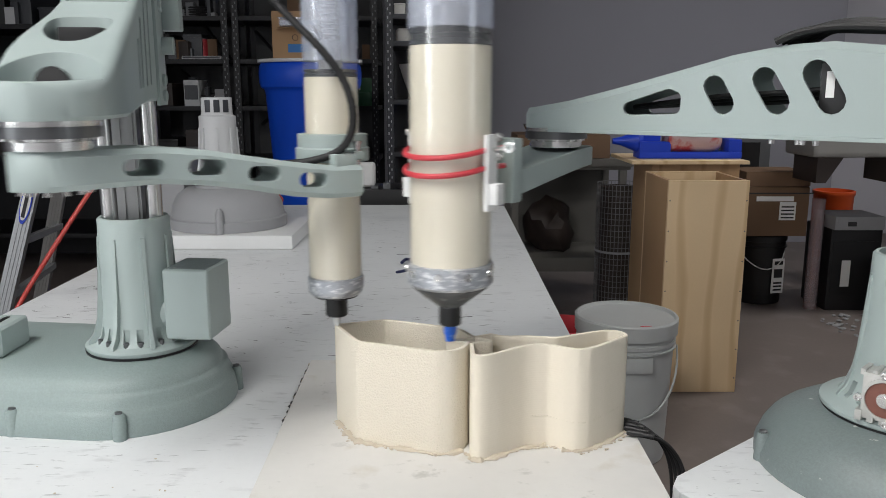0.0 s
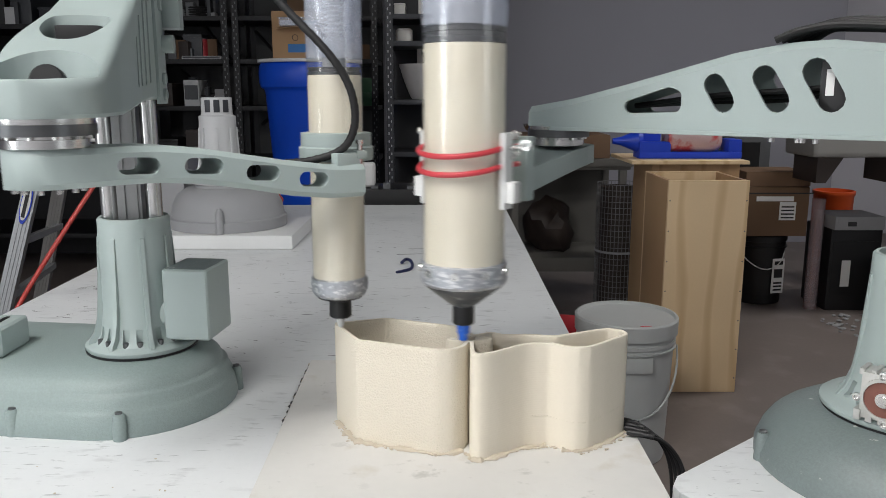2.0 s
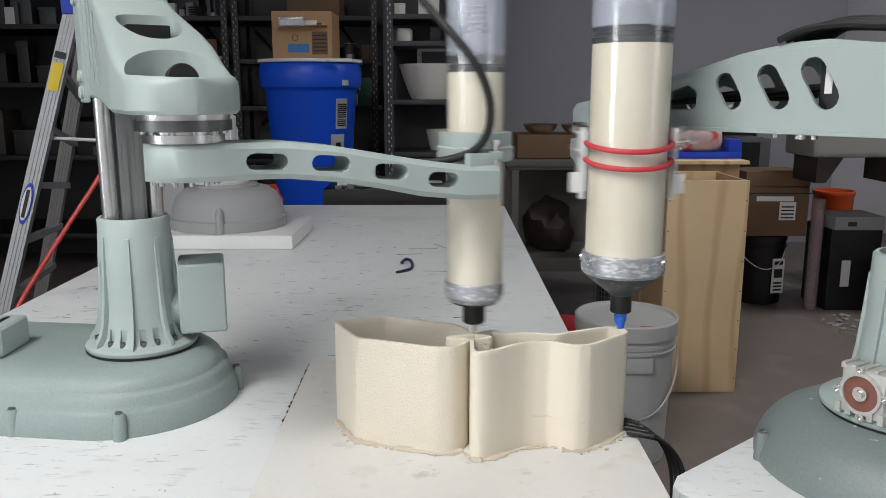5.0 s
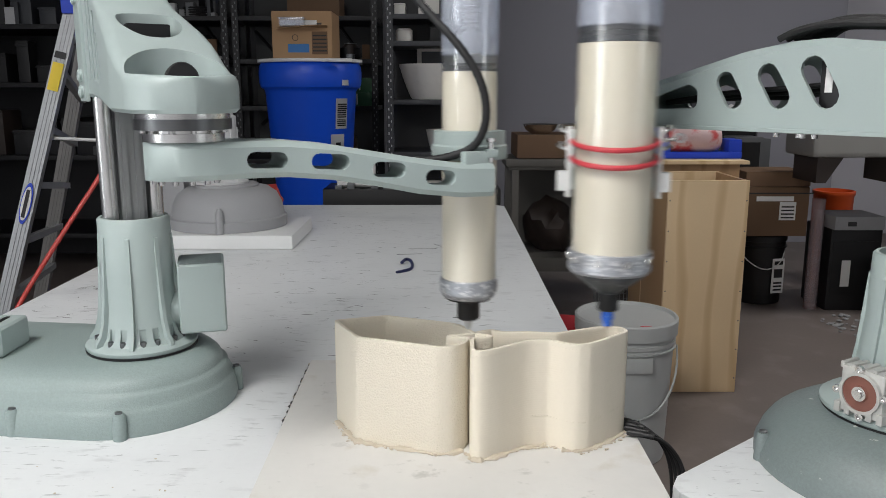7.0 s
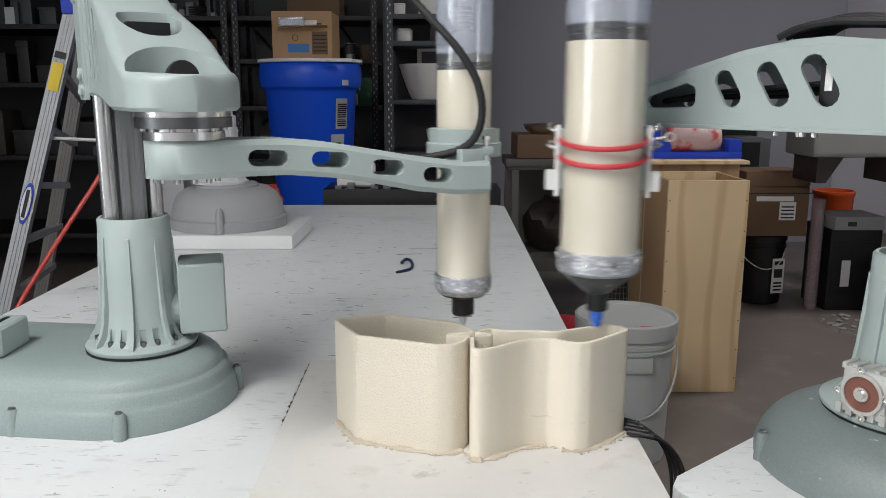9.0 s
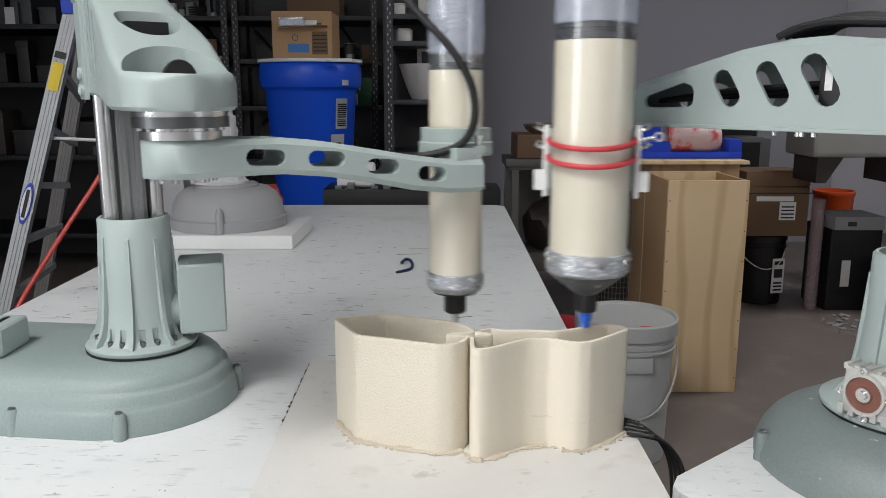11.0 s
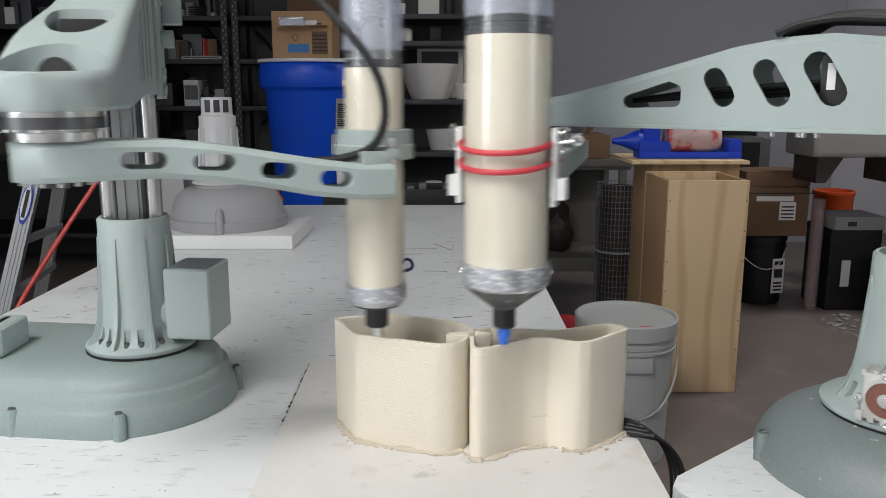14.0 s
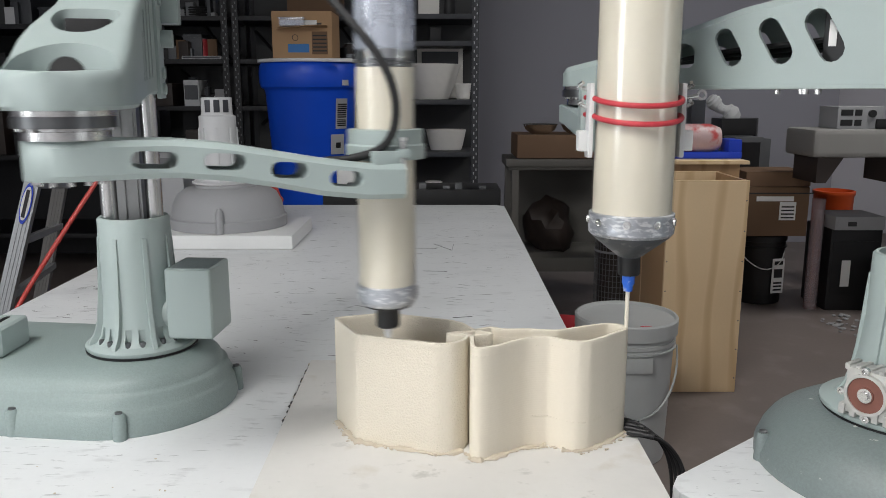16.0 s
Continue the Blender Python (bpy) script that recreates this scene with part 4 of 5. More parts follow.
part("barrel", lathe([(0.20, 0), (0.205, 0.01), (0.255, 0.70), (0.262, 0.715), (0.278, 0.725), (0.285, 0.745), (0.288, 0.80), (0.284, 0.84), (0.276, 0.855), (0.27, 0.86)], 56), BLUE, drum)
part("rim", lathe([(0.27, 0.858), (0.292, 0.860), (0.294, 0.868), (0.292, 0.877), (0.27, 0.878)], 56), WHITE, drum, "pale clamping ring")
part("clamp", box(0.12, 0.24, -0.30, -0.27, 0.858, 0.876, 0.003, m=Matrix.Rotation(0.1, 4, "Z")), WHITE, drum)


def on_drum(name, a, z0, z1, half_w, r, mat, label, lift=0.0):
    """A label curved round the drum's side."""
    rows = []
    for z, rr in ((z0, r[0]), (z1, r[1])):
        rows.append([(math.sin(a + s) * (rr + lift), -math.cos(a + s) * (rr + lift), z) for s in [half_w * (k / 4 - 1) for k in range(9)]])
    bm = bmesh.new()
    vs = [[bm.verts.new(p) for p in row] for row in rows]
    for i in range(8):
        bm.faces.new((vs[0][i], vs[0][i + 1], vs[1][i + 1], vs[1][i]))
    geom = bmesh.ops.extrude_face_region(bm, geom=bm.faces[:])
    bmesh.ops.translate(bm, verts=[v for v in geom["geom"] if isinstance(v, bmesh.types.BMVert)], vec=(0, 0.0, 0))
    return part(name, bm, mat, drum, label)


on_drum("label", 0.88, 0.50, 0.665, 0.17, (0.2435, 0.2548), PAPER, "white printed shipping label")
on_drum("label", 0.86, 0.735, 0.765, 0.08, (0.290, 0.290), PAPER, "small white label")
on_drum("label", 0.78, 0.36, 0.47, 0.19, (0.236, 0.242), PAPER, "crooked white label")
for k in range(11):
    on_drum("print_bar", 0.88, 0.515 + 0.0115 * k, 0.522 + 0.0115 * k, 0.13, (0.2460, 0.2462) if k < 4 else (0.2505, 0.2508) if k < 8 else (0.256, 0.2562), INK, "row of small black print", 0.001)
on_drum("print_bar", 0.78, 0.395, 0.425, 0.07, (0.2405, 0.242), INK, "black pictogram", 0.0012)

carton = cardboard("cardboard_box", pose(-0.925, 4.42, 1.3725), 0.325, 0.32, 0.243, CARD, "brown cardboard carton with a blue print on the drum")
part("print_block", box(0.085, 0.20, -0.001, 0.0, 0.03, 0.075), INK_BLUE, carton, "blue printed block")
part("print_block", box(0.215, 0.30, -0.001, 0.0, 0.02, 0.14), CARD_DARK, carton, "faint brown print")
for k in range(5):
    part("print_bar", box(0.22, 0.295, -0.002, -0.001, 0.035 + 0.02 * k, 0.042 + 0.02 * k), INK, carton, "small dark print")
flap = loft([[(0.03 + 0.27 * u, 0.0, 0.158 + 0.006 * math.sin(math.pi * u)), (0.03 + 0.27 * u, -0.03 - 0.05 * math.sin(math.pi * u), 0.150 + 0.022 * u), (0.03 + 0.27 * u, -0.03 - 0.05 * math.sin(math.pi * u), 0.153 + 0.022 * u), (0.03 + 0.27 * u, 0.0, 0.162 + 0.006 * math.sin(math.pi * u))] for u in [i / 12 for i in range(13)]])
part("open_flap", flap, CARD, carton, "lifted torn cardboard flap")
part("hole", box(0.045, 0.27, -0.0012, 0.001, 0.166, 0.186, 0.0005), BROWN, carton, "dark gap above the flap")
part("print_ring", lathe([(0.014, 0), (0.017, 0), (0.017, 0.001), (0.014, 0.001)], 20, False, True, m=Matrix.Translation((0.125, -0.0005, 0.108)) @ Matrix.Rotation(radians(90), 4, "X")), INK, carton, "round printed mark")
tubt = thing("plastic_tub", pose(-0.875, 4.36, 1.533), "clear plastic tub lying on the carton's torn flap", "tub")
part("tub", prism([(0, 0), (0.13, 0), (0.13, 0.055), (0, 0.055)], 0.006, 0.05, 0.008), HAZY, tubt)
part("rim", box(-0.006, 0.136, -0.006, 0.055, 0.044, 0.050, 0.002), HAZY, tubt, "clear flat rim")


# shelving
def shelving(name, x0, x1, y0, y1, levels, height, mat, label, holes=False, braces=(), back=None):
    s = thing(name, pose(x0, y0, 0), label, "shelving", "shelving units")
    w, d = x1 - x0, y1 - y0
    for px in (0, w):
        for py in (0, d):
            bm = box(px - 0.02, px + 0.02, py - 0.002, py + 0.002, 0, height)
            box(px + (0.018 if px == 0 else -0.022), px + (0.022 if px == 0 else -0.018), py, py + 0.03, 0, height, bm=bm)
            post = part("post", bm, mat, s, "perforated angle post")
            if holes and py == 0:
                tmp = bmesh.new()
                for k in range(int(height / 0.05)):
                    box(px - 0.011, px - 0.004, py - 0.0035, py - 0.0022, 0.03 + 0.05 * k, 0.046 + 0.05 * k, bm=tmp)
                    box(px + 0.005, px + 0.011, py - 0.0035, py - 0.0022, 0.055 + 0.05 * k, 0.068 + 0.05 * k, bm=tmp)
                tagged(part("post_hole", tmp, PRIMER_LIGHT if mat is SHELFG else EXTRUSION, post, "row of pale slots showing through the post"), kind="stuff")
    for z in levels:
        part("shelf", box(-0.01, w + 0.01, 0.004, d, z - 0.03, z, 0.003), mat, s)
    # added sheet: its dark colour gives the shade behind the open shelves
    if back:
        part("back_panel", box(0.02, w - 0.02, d - 0.006, d - 0.004, 0.05, height), back, s, "added dark sheet for the dim wall seen through the shelves")
    for (ax, az, bx, bz) in braces:
        part("brace", pipe([(ax, d - 0.01, az), (bx, d - 0.01, bz)], 0.012, 6), mat, s)
    return s


shelving("shelving_unit", -0.33, 0.20, 5.0, 5.45, (0.20, 0.53, 0.82, 1.145, 1.50, 1.66), 2.2, SHELFG, "grey perforated steel shelving unit holding woven bowls", True, back=DIM_WALL)
shelving("shelving_unit", -1.36, -0.45, 5.35, 5.85, (0.25, 0.75, 1.10, 1.405, 1.68), 2.3, SHELFM, "black steel shelving unit, half empty, behind the drum", True, ((0.02, 1.62, 0.22, 1.40), (0.04, 0.96, 0.20, 1.10), (0.62, 1.66, 0.78, 1.44)), back=DIM_WALL)
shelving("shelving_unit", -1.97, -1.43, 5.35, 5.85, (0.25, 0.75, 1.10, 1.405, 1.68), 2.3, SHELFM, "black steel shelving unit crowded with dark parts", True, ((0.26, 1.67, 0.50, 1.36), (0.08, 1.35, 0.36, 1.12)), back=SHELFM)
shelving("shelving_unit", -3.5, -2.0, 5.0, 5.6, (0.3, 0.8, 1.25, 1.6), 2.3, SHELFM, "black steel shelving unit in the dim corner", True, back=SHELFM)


def bowl(m, r0, r1, h, label, square=False):
    o = thing("woven_bowl", m, label, "bowl", "printed bowls on the shelves")
    part("shell", lathe([(r0, 0)] + [(r0 + (r1 - r0) * (k / 14) ** 0.8 + 0.0022 * (k % 2), h * k / 14) for k in range(1, 15)] + [(r1 - 0.006, h), (r0 * 0.95, 0.008), (0.0, 0.008)], 28, False), CREAM, o)
    return o


frame_thing = thing("white_tray", pose(-0.02, 5.32, 1.151), "pale square tray leaning behind the woven bowl", "tray")
part("rim", box(-0.15, 0.15, 0, 0.02, 0.0, 0.33, 0.006), CREAM, frame_thing)
part("mesh", box(-0.12, 0.12, -0.004, 0.0, 0.22, 0.30), GASKET, frame_thing, "dark mesh panel")
for gx, gz in ((-0.58, 1.1015), (-0.56, 1.193)):
    gb = thing("green_carton", pose(gx, 5.36, gz), "small dark green carton on the black shelving", "box", "green cartons")
    part("carton", box(0, 0.11, 0, 0.12, 0, 0.088, 0.003), GREEN, gb)
    part("edge_label", box(0.004, 0.012, -0.0015, 0, 0.01, 0.08), PAPER, gb, "white label strip")
for k in range(2):
    lg = thing("steel_ledge", pose(-0.95 + 0.22 * k, 5.33, 1.385), "pale grey drawer front under the shelf", "drawer", "drawer fronts")
    part("front", box(0, 0.20, 0, 0.015, -0.018, 0.018, 0.002), PRIMER, lg)
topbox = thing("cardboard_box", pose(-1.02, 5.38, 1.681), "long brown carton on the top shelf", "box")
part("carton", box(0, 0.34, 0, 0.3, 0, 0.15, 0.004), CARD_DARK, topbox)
bowl(pose(-0.083, 5.215, 1.146), 0.115, 0.2, 0.22, "white woven printed bowl on a steel shelf")
bowl(pose(0.02, 5.25, 0.821), 0.10, 0.13, 0.13, "grey woven printed bowl on a steel shelf")
bowl(pose(-0.06, 5.15, 0.531), 0.03, 0.055, 0.09, "small white printed cup on a steel shelf")
bowl(pose(0.13, 5.2, 1.146), 0.04, 0.05, 0.10, "small white printed beaker on a steel shelf")


def clutter(seed, x0, x1, y0, y1, z, n, hmax, mats, shelf):
    rnd = random.Random(seed)
    x = x0
    for _ in range(n):
        w = rnd.uniform(0.07, 0.2)
        if x + w > x1:
            break
        h, d = rnd.uniform(0.06, hmax), rnd.uniform(0.1, y1 - y0)
        mat = rnd.choice(mats)
        kind = rnd.random()
        if kind < 0.6:
            o = thing("parts_bin", pose(x, y0 + 0.02, z + 0.001), "small dark parts bin on " + shelf, "bin", "bins on the shelves")
            part("bin", box(0, w * 0.92, 0, d, 0, h, 0.006), mat, o)
            part("lip", box(-0.004, w * 0.92 + 0.004, -0.006, 0.012, h * 0.86, h * 0.93, 0.002), mat, o)
        else:
            o = thing("canister", pose(x + w * 0.4, y0 + 0.1, z + 0.001), "dark round canister on " + shelf, "canister", "canisters on the shelves")
            part("can", lathe([(w * 0.36, 0), (w * 0.38, 0.01), (w * 0.38, h * 0.9), (w * 0.3, h * 0.95), (w * 0.3, h)], 24), mat, o)
        x += w + rnd.uniform(0.01, 0.08)


dark = [SHELFM, BLACK, SHELFM, BROWN, GASKET]
for i, z in enumerate((0.75, 1.10, 1.405, 1.68)):
    clutter(10 + i, -1.93, -1.45, 5.38, 5.75, z, 8, 0.22, dark, "the crowded black shelving")
    clutter(60 + i, -0.92 if i % 2 else -0.70, -0.47, 5.38, 5.75, z, 5, 0.2, dark + [GREEN, CARD_DARK], "the half-empty black shelving")
for i, z in enumerate((0.8, 1.25, 1.6)):
    clutter(20 + i, -3.45, -2.05, 5.03, 5.5, z, 12, 0.3, dark, "the dim corner shelving")
for i, z in enumerate((1.50, 1.66)):
    clutter(30 + i, -0.3, 0.16, 5.04, 5.4, z, 5, 0.13, dark + [CREAM], "the grey shelving")


for cx, cz, r0, h0, mat, lab in ((-1.60, 1.4055, 0.03, 0.13, RED, "small red can on the black shelving"), (-0.98, 1.1005, 0.04, 0.11, PRIMER, "small grey can on the black shelving"), (-0.62, 1.4055, 0.045, 0.10, BROWN, "brown round tin on the black shelving")):
    o = thing("can", pose(cx, 5.45, cz), lab, "can", "cans on the shelves")
    part("body", lathe([(r0, 0), (r0, h0 * 0.94), (r0 * 0.9, h0)], 20), mat, o)
    part("lid", lathe([(r0 * 0.92, h0), (r0 * 0.92, h0 + 0.006)], 20), STEEL_DARK, o)
for cx, w0, cz, h0, lab in ((-1.72, 0.26, 1.4055, 0.02, "flat white tray on the black shelving"), (-1.72, 0.10, 1.1005, 0.17, "pale grey framed unit on the black shelving")):
    o = thing("tray", pose(cx, 5.352, cz), lab, "tray")
    part("body", box(0, w0, 0, 0.2, 0, h0, 0.003), PRIMER_LIGHT, o)
    part("edge", box(0.006, w0 - 0.006, -0.002, 0.0, h0 * 0.25, h0 * 0.8), GASKET, o)
loops = thing("cable_coil", pose(-1.62, 5.36, 1.6805), "coil of black cable on the top shelf", "cable")
for k in range(4):
    part("turn", pipe([(0.10 * math.cos(a), 0.10 * math.sin(a) + 0.1, 0.008 + 0.015 * k) for a in [2 * math.pi * i / 24 for i in range(25)]], 0.007, 6), RUBBER, loops)


def oddments(seed, count, x0, x1, y, zs):
    r = random.Random(seed)
    mats = (PRIMER, PRIMER_LIGHT, EXTRUSION, BROWN, STEEL_DARK, CARD_DARK, SHELFG)
    for k in range(count):
        z, x = r.choice(zs), r.uniform(x0, x1)
        w, h = r.uniform(0.02, 0.07), r.uniform(0.02, 0.13)
        mat = mats[k % len(mats)]
        o = thing("machine_part", pose(x, y + 0.002 * k, z + 0.0006, 0, 0, r.uniform(-12, 12)), "small metal and plastic machine part lying on a shelf", "machine part", "machine parts on the shelves")
        part("body", box(0, w, 0, 0.05, 0, h, 0.003), mat, o)
        part("flange", box(-0.006, w + 0.006, 0.012, 0.03, 0, 0.008, 0.001), mat, o)


oddments(51, 18, -1.92, -1.48, 5.36, (1.10, 1.405, 1.68))
oddments(52, 7, -0.75, -0.52, 5.36, (1.10, 1.405))
oddments(53, 8, -3.3, -2.1, 5.01, (0.8, 1.25, 1.6))


# ladder
def ladder():
    l = thing("stepladder", pose(0, 0, 0), "aluminium stepladder with blue top and grey rear rails", "ladder")
    top, foot, foot2 = Vector((-1.30, 2.9, 1.49)), Vector((-1.677, 2.66, 0.0)), Vector((-1.897, 3.475, 0.0))
    def rail(a, b, w, t, mat, name, shift=0.0):
        d = (b - a).normalized()
        n = d.cross(Vector((0, 1, 0))).normalized()
        s = Vector((0, 1, 0))
        bm = bmesh.new()
        k = [a + n * w - s * t, a + n * w + s * t, a - n * w + s * t, a - n * w - s * t]
        e = [p + (b - a) for p in k]
        merge(bm, loft([k, e]))
        for f in (-0.5, 0.0, 0.5):
            q = [a + n * (w * f + 0.003) - s * (t + 0.002), a + n * (w * f + 0.003) - s * t, a + n * (w * f - 0.003) - s * t, a + n * (w * f - 0.003) - s * (t + 0.002)]
            part("ridge", loft([q, [p + (b - a) for p in q]]), mat, l)
        return part(name, bm, mat, l)
    front = rail(top, foot, 0.026, 0.012, ALU, "front_rail")
    top2, f2 = Vector((-1.44, 3.28, 1.38)), foot2
    rail(top2, f2, 0.027, 0.012, ALU_GREY, "rear_rail")
    for k in range(7):
        u = 0.16 + 0.13 * k
        a, b = top.lerp(foot, u), top2.lerp(f2, u)
        part("step", pipe([a + Vector((0.01, 0.02, 0)), b + Vector((0.03, 0, 0))], 0.017, 4), ALU, l)
    part("cord", pipe(smooth_path([(-1.42, 2.86, 1.03), (-1.30, 2.85, 1.025), (-1.18, 2.85, 1.02), (-1.05, 2.86, 1.03)], 2), 0.006, 8), WHITE, l, "white cord tied across the rails")
    part("top_cap", box(-0.035, 0.055, -0.03, 0.30, -0.03, 0.05, 0.01, m=Matrix.Translation(top)), BLUE_PART, l, "blue plastic top cap")
    d = (foot - top)
    n = d.normalized().cross(Vector((0, 1, 0))).normalized()
    def tag(u, w, h, mat, label, name="sticker", lift=0.0):
        c = top + d * u - Vector((0, 0.0155 + lift, 0))
        dn = d.normalized()
        q = [c + n * w + dn * h, c - n * w + dn * h, c - n * w - dn * h, c + n * w - dn * h]
        part(name, loft([q, [p - Vector((0, 0.0015, 0)) for p in q]]), mat, l, label)
    tag(0.165, 0.019, 0.050, YELLOW, "yellow warning sticker")
    tag(0.115, 0.019, 0.012, BLACK, "black and white sticker")
    c = top + d * 0.46 - Vector((0, 0.0155, 0))
    for rr, mat, lf in ((1.0, BLUE_PART, 0.0), (0.82, PAPER, 0.002)):
        dn = d.normalized()
        q = [c - Vector((0, lf, 0)) + n * (0.019 * rr * math.cos(a)) + dn * (0.075 * rr * math.sin(a)) for a in [2 * math.pi * i / 24 for i in range(24)]]
        part("emblem", loft([q, [p - Vector((0, 0.0015, 0)) for p in q]]), mat, l, "oval maker's emblem")
    tag(0.46, 0.006, 0.05, INK, "dark emblem bar", "emblem", 0.004)


ladder()
for k, (bx_, bz_) in enumerate(((-1.72, 0.30), (-1.70, 0.50), (-1.74, 0.70), (-1.71, 0.9))):
    tub = thing("storage_tub", pose(bx_, 4.2, 0.10 + 0.2 * k if k else 0.0), "stacked pale grey storage tub behind the ladder", "tub", "stacked tubs")
    part("tub", box(0, 0.36, 0, 0.3, 0.002, (0.19 if k else 0.298), 0.015), PRIMER, tub)
    part("lip", box(-0.012, 0.372, -0.012, 0.312, (0.15 if k else 0.25), (0.175 if k else 0.275), 0.006), PRIMER_LIGHT, tub)

hose = pipe(smooth_path([(-0.965, 2.35, 1.04), (-1.005, 2.32, 0.95), (-1.07, 2.25, 0.83), (-1.17, 2.15, 0.64), (-1.25, 2.05, 0.45), (-1.31, 1.95, 0.2), (-1.33, 1.92, 0.008), (-1.5, 1.8, 0.008)], 3), 0.0068, 10)
tagged(link("air_hose", hose, HOSE_RED), "red rubber air hose hanging beside the table to the floor", "hose")

# white slab and primed robot at the table's far part
foam = link("foam_slab", box(-0.86, -0.437, 2.256, 2.60, 0.741, 0.783, 0.004), WHITE)
tagged(foam, "thick white foam slab lying on the work table", "slab")
primed = thing("robot_arm", pose(-0.670, 2.45, 0.784), "unpainted grey primed robot base and tower on a foam slab", "robot arm", "robot arms")
part("base", lathe([(0.178, 0), (0.178, 0.03), (0.172, 0.034), (0.165, 0.07), (0.15, 0.10), (0.125, 0.118), (0.095, 0.122), (0.095, 0.128), (0.09, 0.131), (0.05, 0.131)], 56), PRIMER, primed)
part("bolt_boss", lathe([(0.012, 0), (0.011, 0.05), (0.011, 0.06), (0.006, 0.075)], 14, m=Matrix.Translation((0.02, -0.178, 0))), PRIMER, primed)
tw = lathe([(0.085, 0.1315), (0.085, 0.137), (0.07, 0.142), (0.062, 0.16), (0.058, 0.2), (0.055, 0.28), (0.055, 0.335), (0.048, 0.338), (0.046, 0.345), (0.046, 0.39), (0.04, 0.392)], 48)
for i in range(8):
    fin = [(0.05, 0.135), (0.08, 0.137), (0.07, 0.16), (0.063, 0.2), (0.058, 0.30), (0.05, 0.305)]
    part("rib", merge(bmesh.new(), loft([[(x, -0.003, z) for x, z in fin], [(x, 0.003, z) for x, z in fin]]), Matrix.Translation((-0.02, 0, 0)) @ Matrix.Rotation(i * math.pi / 4 + 0.2, 4, "Z")), PRIMER_LIGHT, primed)
tw.transform(Matrix.Translation((-0.02, 0, 0)))
primed_tower = part("tower", tw, PRIMER_LIGHT, primed, "light grey ribbed tower")
for a in (-110, -75, -40):
    part("slot", box(0.0445, 0.0475, -0.009, 0.009, 0.347, 0.384, 0.001, m=Matrix.Translation((-0.02, 0, 0)) @ Matrix.Rotation(radians(a), 4, "Z")), GASKET, primed_tower, "dark slot in the tower's neck")
spare = thing("motor_housing", pose(-0.86, 2.5, 0.784), "grey primed boxy housing on the foam slab", "housing")
part("shell", box(-0.04, 0.055, -0.05, 0.05, 0, 0.165, 0.008), PRIMER, spare)

rag = bmesh.new()
bmesh.ops.create_icosphere(rag, subdivisions=3, radius=0.06)
for v in rag.verts:
    v.co *= 1 + 0.35 * noise.noise(v.co * 28)
    v.co = Vector((v.co.x * 1.5, v.co.y * 0.7, max(0.0, v.co.z * 1.2 + 0.06)))
rag_ob = link("red_rag", rag, HOSE_RED)
rag_ob.matrix_world = pose(-0.645, 2.78, TABLE + 0.001)
tagged(rag_ob, "crumpled red rag lying on the table behind the primed base", "rag")

# clutter at the far end of the table
for x0, x1, z1, mat, lab in ((-0.50, 0.24, 0.055, BLACK, "low black tray of parts"),):
    o = thing("parts_tray", pose(0, 3.27, 0), lab + " at the table's end", "tray")
    part("tray", box(x0, x1, 0, 0.25, 0.60, 0.795, 0.006), mat, o)
    for k in range(14):
        part("part_piece", box(x0 + 0.05 * k, x0 + 0.05 * k + 0.03, 0.01, 0.05, 0.795, 0.795 + 0.012 * (k % 3), 0.003), EXTRUSION, o)
    part("leg", box(-0.45, -0.41, 0.1, 0.14, 0, 0.6), SHELFM, o)
    part("leg", box(0.15, 0.19, 0.1, 0.14, 0, 0.6), SHELFM, o)
sheet = thing("paper_sack", pose(-0.36, 3.36, 0.797), "crumpled white sack at the table's end", "sack")
part("sack", box(-0.09, 0.07, -0.03, 0.06, 0, 0.10, 0.02, 3), PAPER, sheet)

# utility cart with a carton of steel bowls
cart = thing("utility_cart", pose(0.35, 4.25, 0), "dark grey plastic utility cart with deep trays", "cart")
part("tray", box(0, 0.66, 0, 0.5, 0.78, 0.83, 0.01), CART, cart)
part("tray", box(0, 0.66, 0, 0.5, 0.22, 0.30, 0.01), CART, cart)
for sx in (0.02, 0.60):
    for sy in (0.0, 0.46):
        part("leg", box(sx, sx + 0.04, sy, sy + 0.04, 0.06, 0.78, 0.005), CART, cart)
        part("caster", lathe([(0.03, -0.012), (0.03, 0.012)], 16, m=Matrix.Translation((sx + 0.02, sy + 0.02, 0.03)) @ Matrix.Rotation(radians(90), 4, "Y")), RUBBER, cart, "black caster wheel")
part("rim", box(-0.012, 0.672, -0.012, 0.0, 0.80, 0.84, 0.004), CART, cart)
part("back_panel", box(0.02, 0.64, 0.47, 0.485, 0.3, 0.78), CART, cart)
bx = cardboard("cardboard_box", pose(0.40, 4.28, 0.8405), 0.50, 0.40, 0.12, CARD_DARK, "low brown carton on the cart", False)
for k in (0, 1):
    o = thing("steel_bowl", pose(0.54 + 0.21 * k, 4.44, 0.966), "round steel bowl standing in the carton", "bowl", "steel bowls")
    part("shell", lathe([(0.05, 0), (0.08, 0.02), (0.096, 0.05), (0.10, 0.052), (0.092, 0.048), (0.045, 0.008), (0, 0.008)], 32, False), STEEL, o)
sack = thing("dark_sack", pose(0.62, 4.5, 0.301), "dark lumpy sack on the cart's lower tray", "sack")
tmp = bmesh.new()
bmesh.ops.create_icosphere(tmp, subdivisions=3, radius=0.15)
for v in tmp.verts:
    v.co *= 0.95 + 0.4 * noise.noise(v.co * 9) + 0.15 * noise.noise(v.co * 27)
    v.co.z = max(v.co.z * 1.1 + 0.14, 0.0)
part("sack", tmp, BROWN, sack)


